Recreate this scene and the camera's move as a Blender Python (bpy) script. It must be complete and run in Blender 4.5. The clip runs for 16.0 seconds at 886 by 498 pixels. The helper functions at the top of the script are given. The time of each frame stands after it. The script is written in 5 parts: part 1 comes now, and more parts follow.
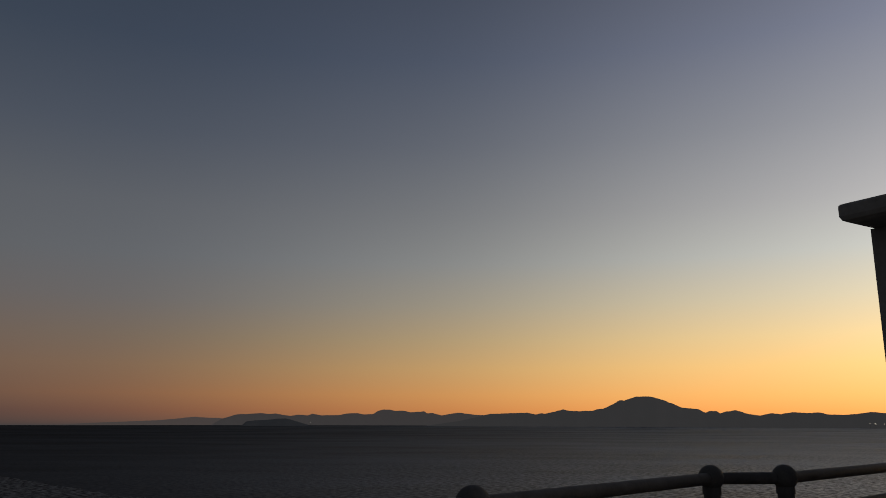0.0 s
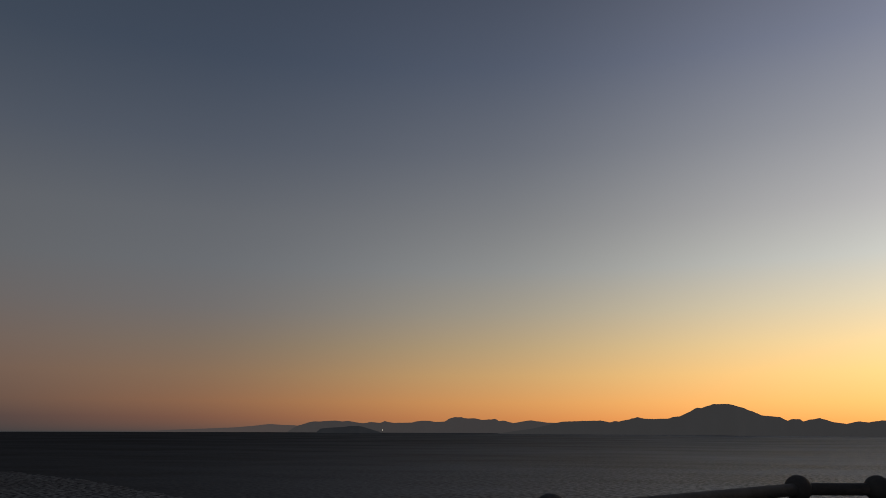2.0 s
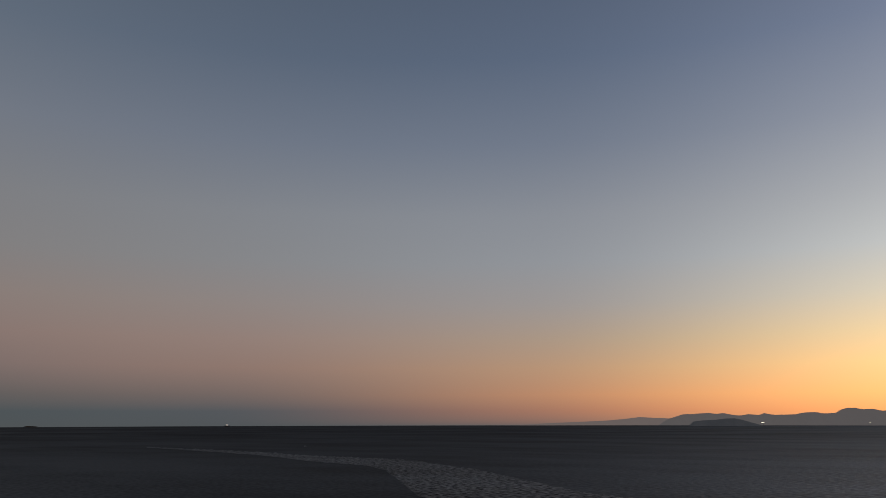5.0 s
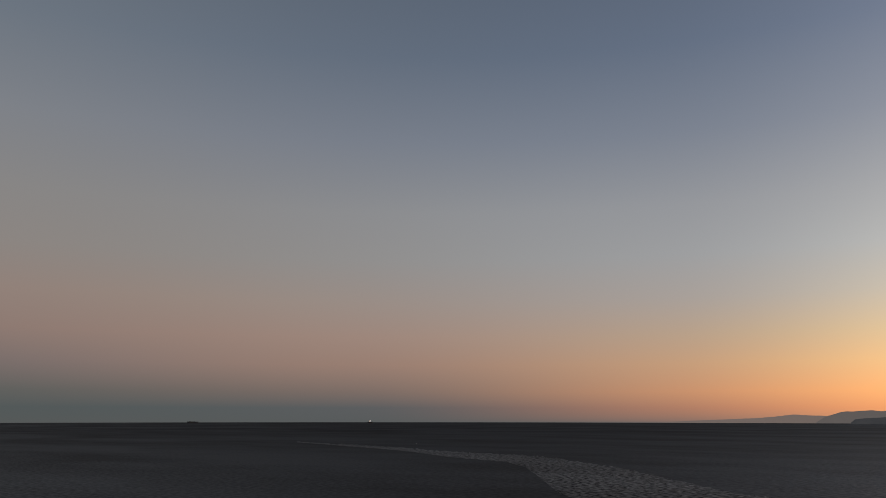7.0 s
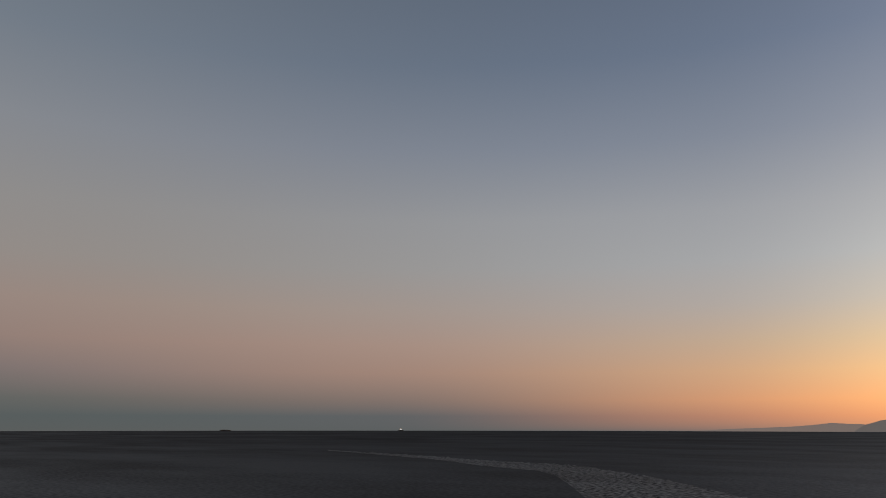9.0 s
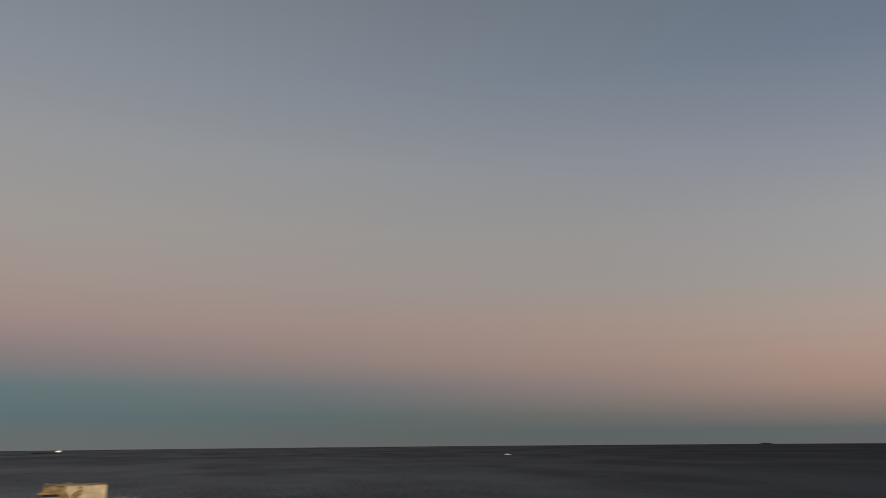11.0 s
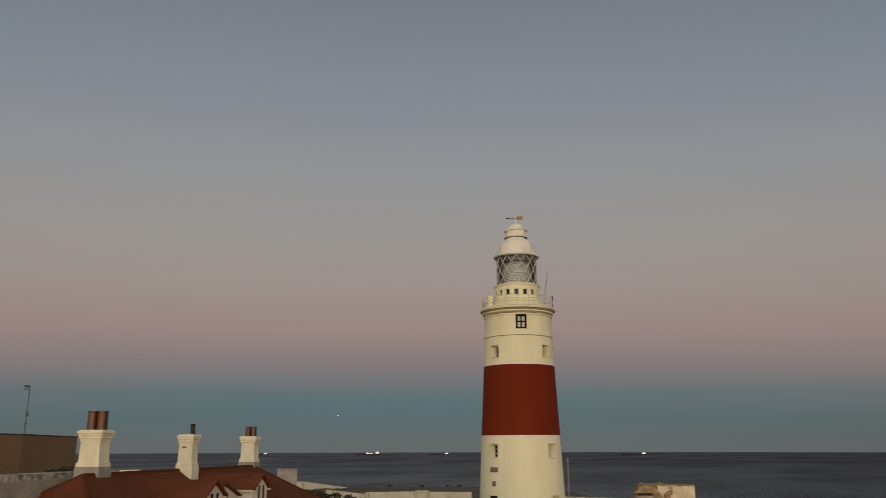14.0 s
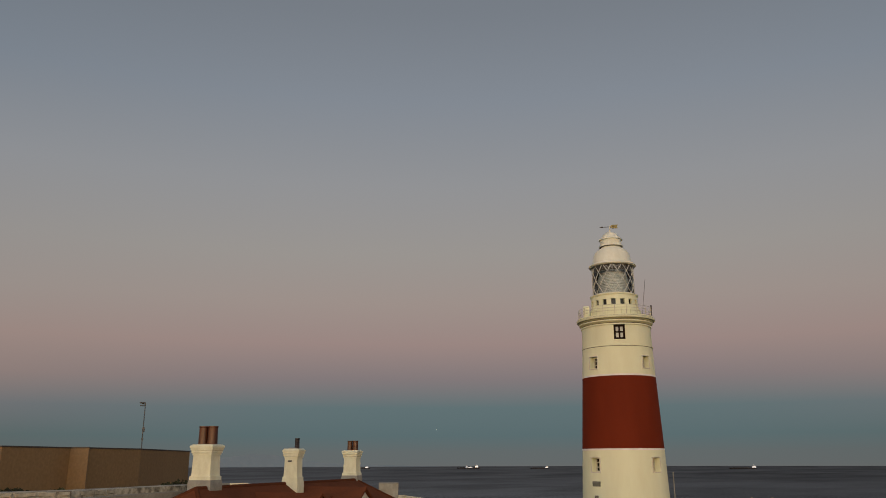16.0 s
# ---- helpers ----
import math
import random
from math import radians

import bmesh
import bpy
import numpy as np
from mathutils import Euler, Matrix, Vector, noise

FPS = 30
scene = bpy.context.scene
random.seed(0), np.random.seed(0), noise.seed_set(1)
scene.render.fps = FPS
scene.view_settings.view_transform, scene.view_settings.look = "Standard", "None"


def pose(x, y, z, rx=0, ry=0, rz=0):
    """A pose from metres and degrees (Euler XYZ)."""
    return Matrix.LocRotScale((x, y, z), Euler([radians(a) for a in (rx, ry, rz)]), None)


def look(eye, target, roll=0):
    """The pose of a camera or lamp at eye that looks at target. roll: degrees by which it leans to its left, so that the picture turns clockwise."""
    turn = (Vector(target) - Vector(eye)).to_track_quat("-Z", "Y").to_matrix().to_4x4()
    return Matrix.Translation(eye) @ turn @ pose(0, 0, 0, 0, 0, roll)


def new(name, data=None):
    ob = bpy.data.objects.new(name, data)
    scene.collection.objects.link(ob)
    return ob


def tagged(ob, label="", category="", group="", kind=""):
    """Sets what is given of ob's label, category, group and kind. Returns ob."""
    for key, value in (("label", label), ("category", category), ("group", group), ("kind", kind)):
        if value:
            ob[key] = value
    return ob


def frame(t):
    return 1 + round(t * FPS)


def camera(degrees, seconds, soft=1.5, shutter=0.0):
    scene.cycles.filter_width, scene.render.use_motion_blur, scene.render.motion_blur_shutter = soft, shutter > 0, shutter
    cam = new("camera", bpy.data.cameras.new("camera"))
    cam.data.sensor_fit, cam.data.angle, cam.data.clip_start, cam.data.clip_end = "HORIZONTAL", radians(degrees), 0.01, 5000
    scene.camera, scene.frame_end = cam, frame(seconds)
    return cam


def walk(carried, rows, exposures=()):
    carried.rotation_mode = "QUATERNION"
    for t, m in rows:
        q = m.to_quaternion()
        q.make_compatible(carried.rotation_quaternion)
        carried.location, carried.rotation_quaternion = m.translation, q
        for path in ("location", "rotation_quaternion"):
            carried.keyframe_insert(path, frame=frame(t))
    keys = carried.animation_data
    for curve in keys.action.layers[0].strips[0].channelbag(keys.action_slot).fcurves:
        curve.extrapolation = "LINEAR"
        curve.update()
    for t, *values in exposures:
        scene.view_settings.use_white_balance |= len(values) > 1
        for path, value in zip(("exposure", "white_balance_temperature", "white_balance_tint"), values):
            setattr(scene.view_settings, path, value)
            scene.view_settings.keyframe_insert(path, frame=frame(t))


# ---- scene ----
from math import sin, cos, tan, pi, atan2

# ---------------------------------------------------------------- camera
EYE = Vector((0.0, 0.0, 38.5))      # metres above the sea
GROUND = 31.5
DECK = EYE.z - 1.5
PATH = [  # seconds, heading to the left of south, tilt above the level, lean to the left (degrees)
    (0, 0.00, 12.16, 0.16), (0.5, 0.65, 12.42, 0.34), (1, 1.37, 12.59, 0.16), (1.5, 4.45, 12.78, 0.42),
    (2, 5.10, 12.67, 0.28), (2.5, 6.10, 12.57, 0.10), (2.8, 8.17, 12.60, 0.10), (3, 9.59, 12.63, 0.10),
    (3.5, 14.97, 12.56, -0.05), (4, 21.49, 12.43, -0.01), (4.5, 26.67, 12.24, 0.03), (5, 30.87, 12.16, -0.12),
    (5.2, 32.58, 12.15, -0.11), (7.3, 40.86, 11.93, 0.05), (7.5, 40.54, 11.97, 0.06), (8, 40.09, 12.19, 0.03),
    (8.2, 40.13, 12.24, 0.01), (10.3, 64.31, 13.35, -0.13), (10.5, 70.03, 13.44, -0.37), (10.7, 74.61, 13.51, -0.46),
    (11, 79.47, 13.59, -0.52), (11.3, 85.37, 13.69, -0.08), (11.5, 88.82, 13.72, 0.18), (12, 95.92, 13.71, -0.17),
    (12.2, 99.28, 13.72, -0.24), (12.5, 102.97, 13.76, -0.21), (12.8, 108.84, 13.79, -0.05), (13, 112.65, 13.81, 0.03),
    (13.2, 113.99, 13.83, 0.03), (13.5, 115.33, 13.87, -0.05), (13.8, 117.50, 13.95, -0.09), (14, 118.70, 14.01, -0.12), (14.5, 122.20, 14.23, -0.06),
    (14.7, 123.61, 14.34, -0.07), (15, 124.95, 14.54, -0.08), (15.5, 126.22, 14.79, 0.01), (16, 125.65, 14.96, -0.19),
]


ARM = 0.2                           # the camera is held out this far from the axis about which it is turned


def swing(heading):
    """How far the held camera has swung round from where it stood when it looked south."""
    a = radians(heading)
    return Vector((-sin(a), cos(a) - 1, 0)) * ARM


def gaze(heading, tilt, lean):
    a, b = radians(heading), radians(tilt)
    way = Vector((-sin(a) * cos(b), cos(a) * cos(b), sin(b)))
    eye = EYE + swing(heading)
    return look(eye, eye + way, lean)


cam = camera(58.64, 16.0, 0.8, 0.45)
EXPOSURE = [(0, -1.80, 6080, 10), (1, -1.82, 6080, 10), (1.2, -1.81, 6080, 10), (1.5, -1.63, 6080, 10), (2, -1.62, 6080, 10), (2.5, -1.57, 6080, 10), (3, -1.43, 6080, 10), (3.5, -1.26, 6080, 10), (4, -0.93, 6080, 10), (4.5, -0.68, 6080, 10), (5, -0.62, 6120, 10), (7.3, -0.39, 6500, 10), (8.2, -0.34, 6500, 10), (10.3, -0.11, 6500, 10), (11, -0.09, 6500, 10), (13.5, -0.15, 6500, 10), (14.7, -0.19, 6500, 10), (16, -0.17, 6500, 10)]
walk(cam, [(t, gaze(h, b, c)) for t, h, b, c in PATH], EXPOSURE)

# ---------------------------------------------------------------- sky after sunset
SUNSET = radians(-65)               # heading of the afterglow, to the left of south


def ramp_node(nt, stops):
    """A colour ramp over the height above the horizon; its position is the root of (degrees / 90)."""
    node = nt.nodes.new("ShaderNodeValToRGB")
    while len(node.color_ramp.elements) > 1:
        node.color_ramp.elements.remove(node.color_ramp.elements[0])
    for i, (deg, *rgb) in enumerate(stops):
        at_pos = math.sqrt(deg / 90)
        el = node.color_ramp.elements[0] if i == 0 else node.color_ramp.elements.new(at_pos)
        el.position = at_pos
        el.color = (*[c / 1000 for c in rgb], 1)
    return node


# the sky's light, in hundredths, by degrees above the horizon, for each 22.5 degrees of turn from the afterglow to the far side
SKY_A = [(0, 655.6, 233.0, 58.2), (1, 795.0, 312.3, 72.4), (2.1, 805.2, 388.9, 103.3), (4, 762.3, 453.7, 154.8), (6, 687.7, 480.5, 221.0), (8.5, 519.9, 429.8, 281.5), (11.5, 375.6, 353.2, 282.9), (15, 271.8, 239.9, 219.5), (20, 194.4, 179.1, 169.2), (26, 126.0, 123.5, 142.2), (32, 82.8, 81.1, 93.4), (60, 49.4, 48.4, 55.8), (90, 41.3, 40.5, 46.6)]
SKY_B = [(0, 433.6, 154.1, 38.5), (1, 525.8, 206.5, 47.9), (2.1, 532.5, 257.2, 68.3), (4, 504.1, 300.0, 102.4), (6, 465.0, 324.9, 149.5), (8.5, 380.1, 314.2, 205.8), (11.5, 300.8, 286.9, 243.8), (15, 238.8, 220.8, 207.6), (20, 166.3, 159.4, 160.9), (26, 105.0, 106.1, 129.7), (32, 69.0, 69.7, 85.2), (60, 41.2, 41.6, 50.9), (90, 34.4, 34.8, 42.5)]
SKY_C = [(0, 345.1, 117.7, 23.2), (1, 383.0, 151.8, 32.5), (2.1, 382.5, 189.1, 48.4), (4, 372.7, 222.5, 73.1), (6, 315.6, 219.8, 98.1), (8.5, 241.3, 198.2, 121.7), (11.5, 171.0, 164.0, 140.0), (15, 123.4, 119.8, 110.0), (20, 80.1, 80.6, 84.0), (26, 46.8, 50.4, 63.6), (32, 30.4, 32.7, 41.3), (60, 18.1, 19.5, 24.6), (90, 15.1, 16.3, 20.6)]
SKY_D = [(0, 40.8, 29.5, 26.5), (1, 168.4, 59.6, 20.5), (2.1, 194.9, 78.8, 25.0), (4, 145.0, 84.7, 36.2), (6, 102.5, 75.1, 42.9), (8.5, 73.1, 66.1, 56.6), (11.5, 57.6, 57.0, 57.0), (15, 45.2, 45.2, 47.4), (20, 31.0, 33.6, 41.6), (26, 21.0, 25.6, 36.6), (32, 16.7, 20.3, 29.8), (60, 10.1, 12.2, 17.9), (90, 8.4, 10.2, 15.0)]
SKY_E = [(0, 10.1, 12.0, 11.8), (1, 19.2, 16.2, 16.4), (2.1, 35.6, 22.8, 17.8), (4, 48.0, 29.2, 22.4), (6, 49.4, 37.2, 31.0), (8.5, 43.9, 39.8, 39.5), (11.5, 41.9, 44.0, 46.3), (15, 39.8, 42.0, 45.6), (20, 25.4, 29.4, 36.0), (26, 15.2, 19.7, 27.2), (32, 12.3, 15.9, 22.0), (60, 7.9, 10.2, 14.2), (90, 6.6, 8.5, 11.9)]
SKY_F = [(0, 14.9, 15.5, 16.1), (1, 13.4, 15.4, 16.3), (2.1, 29.0, 22.8, 20.4), (4, 48.5, 31.8, 24.0), (6, 49.0, 33.4, 27.2), (8.5, 45.7, 37.3, 31.2), (11.5, 37.3, 35.5, 34.1), (15, 33.2, 33.6, 34.5), (20, 23.7, 26.6, 33.2), (26, 15.3, 19.4, 26.3), (32, 13.0, 16.5, 22.4), (60, 7.8, 9.9, 13.4), (90, 6.5, 8.2, 11.2)]
SKY_G = [(0, 10.4, 11.2, 10.2), (1, 9.6, 11.4, 11.1), (2.1, 11.2, 11.8, 11.2), (4, 20.8, 17.6, 18.3), (6, 31.8, 23.0, 20.0), (8.5, 34.2, 25.6, 22.8), (11.5, 32.3, 29.2, 27.3), (15, 31.5, 30.0, 29.7), (20, 28.0, 29.5, 32.2), (26, 20.5, 24.2, 29.1), (32, 16.5, 19.5, 23.4), (60, 9.8, 11.6, 13.9), (90, 8.2, 9.7, 11.6)]
SKY_H = [(0, 14.3, 14.8, 14.8), (1, 13.6, 15.0, 14.8), (2.1, 11.6, 16.8, 16.6), (4, 17.3, 18.2, 18.9), (6, 31.6, 24.5, 22.6), (8.5, 38.3, 29.3, 26.0), (11.5, 37.1, 31.9, 29.1), (15, 34.1, 32.5, 30.7), (20, 30.1, 31.2, 32.7), (26, 22.2, 25.5, 29.6), (32, 19.1, 21.9, 25.4), (60, 11.4, 13.1, 15.1), (90, 9.5, 10.9, 12.6)]
SKY_I = [(0, 15.0, 16.1, 16.0), (1, 13.9, 16.9, 17.3), (2.1, 11.5, 17.1, 19.1), (4, 9.2, 19.2, 20.4), (6, 18.4, 18.2, 20.9), (8.5, 34.2, 24.3, 23.9), (11.5, 38.5, 30.7, 27.9), (15, 37.8, 34.6, 32.3), (20, 33.7, 33.6, 34.7), (26, 28.1, 30.8, 35.3), (32, 22.1, 24.3, 27.8), (60, 13.2, 14.5, 16.5), (90, 11.0, 12.1, 13.8)]


def make_sky():
    world = bpy.data.worlds.new("dusk_sky")
    scene.world = world
    world.use_nodes = True
    nt = world.node_tree
    nt.nodes.clear()
    link = nt.links.new

    def calc(op, a, b=None):
        n = nt.nodes.new("ShaderNodeMath")
        n.operation = op
        for i, v in enumerate((a, b)):
            if v is None:
                continue
            if isinstance(v, (int, float)):
                n.inputs[i].default_value = v
            else:
                link(v, n.inputs[i])
        return n.outputs[0]

    coord = nt.nodes.new("ShaderNodeTexCoord")
    sep = nt.nodes.new("ShaderNodeSeparateXYZ")
    link(coord.outputs["Generated"], sep.inputs[0])
    x, y, z = sep.outputs
    height = calc("DIVIDE", calc("ADD", calc("ARCSINE", z), radians(0.445)), pi / 2)
    pos = calc("SQRT", calc("MAXIMUM", height, 0.0))
    dot = calc("ADD", calc("MULTIPLY", x, -sin(SUNSET)), calc("MULTIPLY", y, cos(SUNSET)))
    cross = calc("ADD", calc("MULTIPLY", x, -cos(SUNSET)), calc("MULTIPLY", y, -sin(SUNSET)))
    round_angle = calc("MODULO", calc("ADD", calc("ARCTAN2", cross, dot), 2 * pi), 2 * pi)
    # the earth's shadow stands widest a little past the point opposite the afterglow
    past = calc("MULTIPLY", calc("MAXIMUM", calc("SUBTRACT", round_angle, radians(195)), 0.0), 180 / 165)
    turn = calc("SUBTRACT", calc("MINIMUM", round_angle, pi), past)
    step = calc("DIVIDE", turn, radians(22.5))

    def weight(k):
        """A smooth bump two steps wide on either side of step k; the bumps add up to one."""
        off = calc("MINIMUM", calc("ABSOLUTE", calc("SUBTRACT", step, float(k))), 2.0)
        return calc("MULTIPLY", calc("ADD", calc("COSINE", calc("MULTIPLY", off, pi / 2)), 1.0), 0.25)

    total = None
    for k, stops in enumerate((SKY_A, SKY_B, SKY_C, SKY_D, SKY_E, SKY_F, SKY_G, SKY_H, SKY_I)):
        ramp = ramp_node(nt, stops)
        link(pos, ramp.inputs[0])
        w = weight(k)
        if k == 1:
            w = calc("ADD", w, weight(-1))
        if k == 7:
            w = calc("ADD", w, weight(9))
        scaled = nt.nodes.new("ShaderNodeVectorMath")
        scaled.operation = "SCALE"
        link(ramp.outputs[0], scaled.inputs[0])
        link(w, scaled.inputs["Scale"])
        if total is None:
            total = scaled.outputs[0]
        else:
            add = nt.nodes.new("ShaderNodeVectorMath")
            add.operation = "ADD"
            link(total, add.inputs[0])
            link(scaled.outputs[0], add.inputs[1])
            total = add.outputs[0]
    back = nt.nodes.new("ShaderNodeBackground")
    back.inputs["Strength"].default_value = 10.0
    link(total, back.inputs["Color"])
    out = nt.nodes.new("ShaderNodeOutputWorld")
    link(back.outputs[0], out.inputs["Surface"])


make_sky()


# ---------------------------------------------------------------- materials
def surface(name, base, dark=None, rough=0.8, scale=3.0, fine=40.0, bump=0.25, depth=0.01, metal=0.0, spec=0.4, streak=0.0, contrast=0.5):
    """A procedural surface: two scales of colour variation, fine relief, and streaks that run down where asked."""
    m = bpy.data.materials.new(name)
    m.use_nodes = True
    nt = m.node_tree
    link = nt.links.new
    bsdf = nt.nodes["Principled BSDF"]
    dark = dark or [c * 0.7 for c in base]
    coord = nt.nodes.new("ShaderNodeTexCoord")
    mapping = nt.nodes.new("ShaderNodeMapping")
    mapping.inputs["Scale"].default_value = (1, 1, 1 - streak)
    link(coord.outputs["Object"], mapping.inputs[0])
    big = nt.nodes.new("ShaderNodeTexNoise")
    big.inputs["Scale"].default_value = scale
    big.inputs["Detail"].default_value = 6
    big.inputs["Roughness"].default_value = 0.62
    link(mapping.outputs[0], big.inputs["Vector"])
    small = nt.nodes.new("ShaderNodeTexNoise")
    small.inputs["Scale"].default_value = fine
    small.inputs["Detail"].default_value = 4
    link(coord.outputs["Object"], small.inputs["Vector"])
    ramp = nt.nodes.new("ShaderNodeValToRGB")
    ramp.color_ramp.elements[0].position = 0.5 - contrast / 2
    ramp.color_ramp.elements[1].position = 0.5 + contrast / 4
    ramp.color_ramp.elements[0].color = (*dark, 1)
    ramp.color_ramp.elements[1].color = (*base, 1)
    link(big.outputs[0], ramp.inputs[0])
    grain = nt.nodes.new("ShaderNodeMix")
    grain.data_type = "RGBA"
    grain.blend_type = "OVERLAY"
    grain.inputs["Factor"].default_value = 0.25
    link(ramp.outputs[0], grain.inputs[6])
    link(small.outputs[0], grain.inputs[7])
    link(grain.outputs[2], bsdf.inputs["Base Color"])
    bsdf.inputs["Roughness"].default_value = rough
    bsdf.inputs["Metallic"].default_value = metal
    bsdf.inputs["Specular IOR Level"].default_value = spec
    bp = nt.nodes.new("ShaderNodeBump")
    bp.inputs["Strength"].default_value = bump
    bp.inputs["Distance"].default_value = depth
    link(small.outputs[0], bp.inputs["Height"])
    link(bp.outputs[0], bsdf.inputs["Normal"])
    return m


def water(name, body, shine, rough, swell, stretch, grain, heading_tone=False, inshore=1.0, offshore=1.0):
    """Open water: ripples over longer waves, at real size; the gloss colour dims the mirrored sky, as facets that face
    away would.
    """
    m = bpy.data.materials.new(name)
    m.use_nodes = True
    nt = m.node_tree
    nt.nodes.clear()
    link = nt.links.new
    coord = nt.nodes.new("ShaderNodeTexCoord")

    def field(scale, detail, turn, sx, sy):
        mp = nt.nodes.new("ShaderNodeMapping")
        mp.inputs["Rotation"].default_value = (0, 0, turn)
        mp.inputs["Scale"].default_value = (sx, sy, 1)
        link(coord.outputs["Object"], mp.inputs[0])
        n = nt.nodes.new("ShaderNodeTexNoise")
        n.inputs["Scale"].default_value = scale
        n.inputs["Detail"].default_value = detail
        n.inputs["Roughness"].default_value = 0.6
        link(mp.outputs[0], n.inputs["Vector"])
        return n.outputs[0]

    def spread(value, lo, hi, a, b):
        mr = nt.nodes.new("ShaderNodeMapRange")
        mr.inputs["From Min"].default_value, mr.inputs["From Max"].default_value = lo, hi
        mr.inputs["To Min"].default_value, mr.inputs["To Max"].default_value = a, b
        link(value, mr.inputs["Value"])
        return mr.outputs[0]

    chop = field(0.28, 4, 0.5, 1, stretch)
    patches = field(0.0026, 5, 0.35, 1, 2.0)
    bp = nt.nodes.new("ShaderNodeBump")
    bp.inputs["Strength"].default_value = 1.0
    bp.inputs["Distance"].default_value = swell
    link(chop, bp.inputs["Height"])
    deep = nt.nodes.new("ShaderNodeBsdfDiffuse")
    deep.inputs["Color"].default_value = (*body, 1)
    gloss = nt.nodes.new("ShaderNodeBsdfGlossy")
    link(bp.outputs[0], gloss.inputs["Normal"])
    link(spread(patches, 0.35, 0.65, rough - 0.08, rough + 0.08), gloss.inputs["Roughness"])
    lane = nt.nodes.new("ShaderNodeMix")
    lane.data_type = "RGBA"
    lane.inputs[6].default_value = (*[c * 0.72 for c in shine], 1)
    lane.inputs[7].default_value = (*[c * 1.28 for c in shine], 1)
    link(spread(patches, 0.38, 0.62, 0, 1), lane.inputs["Factor"])
    # brighter sky reflection inshore, dimmer further out, painted into the gloss colour
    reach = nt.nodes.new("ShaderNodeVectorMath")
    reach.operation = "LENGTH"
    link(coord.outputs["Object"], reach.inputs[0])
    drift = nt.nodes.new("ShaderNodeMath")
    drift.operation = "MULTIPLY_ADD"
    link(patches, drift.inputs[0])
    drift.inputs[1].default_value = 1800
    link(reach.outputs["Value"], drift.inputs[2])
    # reflected brightness by heading, painted into the gloss colour; relief weakens with it
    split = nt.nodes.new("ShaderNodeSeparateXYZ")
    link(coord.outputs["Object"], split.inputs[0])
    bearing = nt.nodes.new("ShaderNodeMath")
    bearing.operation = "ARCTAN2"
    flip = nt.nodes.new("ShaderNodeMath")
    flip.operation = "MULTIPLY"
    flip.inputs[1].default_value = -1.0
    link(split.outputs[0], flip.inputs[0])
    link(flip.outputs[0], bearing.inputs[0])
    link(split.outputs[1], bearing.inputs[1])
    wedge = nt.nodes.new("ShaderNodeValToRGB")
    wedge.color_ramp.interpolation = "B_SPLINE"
    # painted brightness of the mirrored sky, by degrees left of south
    stops = ((-180, 1.0), (-32, 1.0), (-12, 0.8), (6, 0.49), (22, 0.28), (45, 0.24), (62, 0.32), (80, 0.48), (100, 0.62), (120, 0.74), (180, 1.0)) if heading_tone else ((-180, 1.0), (180, 1.0))
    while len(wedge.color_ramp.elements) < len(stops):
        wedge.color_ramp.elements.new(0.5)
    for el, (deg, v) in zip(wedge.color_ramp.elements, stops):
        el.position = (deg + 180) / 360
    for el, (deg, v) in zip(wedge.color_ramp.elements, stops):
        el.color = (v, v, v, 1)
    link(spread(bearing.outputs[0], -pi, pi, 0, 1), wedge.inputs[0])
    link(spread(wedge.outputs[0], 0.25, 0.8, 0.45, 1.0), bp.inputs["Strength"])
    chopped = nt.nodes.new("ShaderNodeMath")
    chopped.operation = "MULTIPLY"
    link(spread(drift.outputs[0], 1250, 2100, 1.0, 0.25 if heading_tone else 0.8), chopped.inputs[0])
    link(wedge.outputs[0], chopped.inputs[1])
    # bright and dark wave facets, painted into the gloss colour from the chop
    wave = nt.nodes.new("ShaderNodeMix")
    wave.data_type = "RGBA"
    wave.blend_type = "MULTIPLY"
    link(chopped.outputs[0], wave.inputs["Factor"])
    link(lane.outputs[2], wave.inputs[6])
    link(spread(chop, 0.40, 0.60, 1 - grain, 1 + grain), wave.inputs[7])
    toned = nt.nodes.new("ShaderNodeMix")
    toned.data_type = "RGBA"
    toned.blend_type = "MULTIPLY"
    toned.inputs["Factor"].default_value = 1.0
    link(wave.outputs[2], toned.inputs[6])
    link(wedge.outputs[0], toned.inputs[7])
    off = nt.nodes.new("ShaderNodeMix")
    off.data_type = "RGBA"
    off.blend_type = "MULTIPLY"
    off.inputs["Factor"].default_value = 1.0
    link(toned.outputs[2], off.inputs[6])
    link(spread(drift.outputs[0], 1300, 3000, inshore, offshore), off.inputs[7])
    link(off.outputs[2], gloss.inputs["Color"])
    both = nt.nodes.new("ShaderNodeAddShader")
    link(deep.outputs[0], both.inputs[0])
    link(gloss.outputs[0], both.inputs[1])
    out = nt.nodes.new("ShaderNodeOutputMaterial")
    link(both.outputs[0], out.inputs["Surface"])
    return m


def glow(name, colour, strength):
    m = bpy.data.materials.new(name)
    m.use_nodes = True
    bsdf = m.node_tree.nodes["Principled BSDF"]
    bsdf.inputs["Base Color"].default_value = (*colour, 1)
    bsdf.inputs["Emission Color"].default_value = (*colour, 1)
    bsdf.inputs["Emission Strength"].default_value = strength
    return m


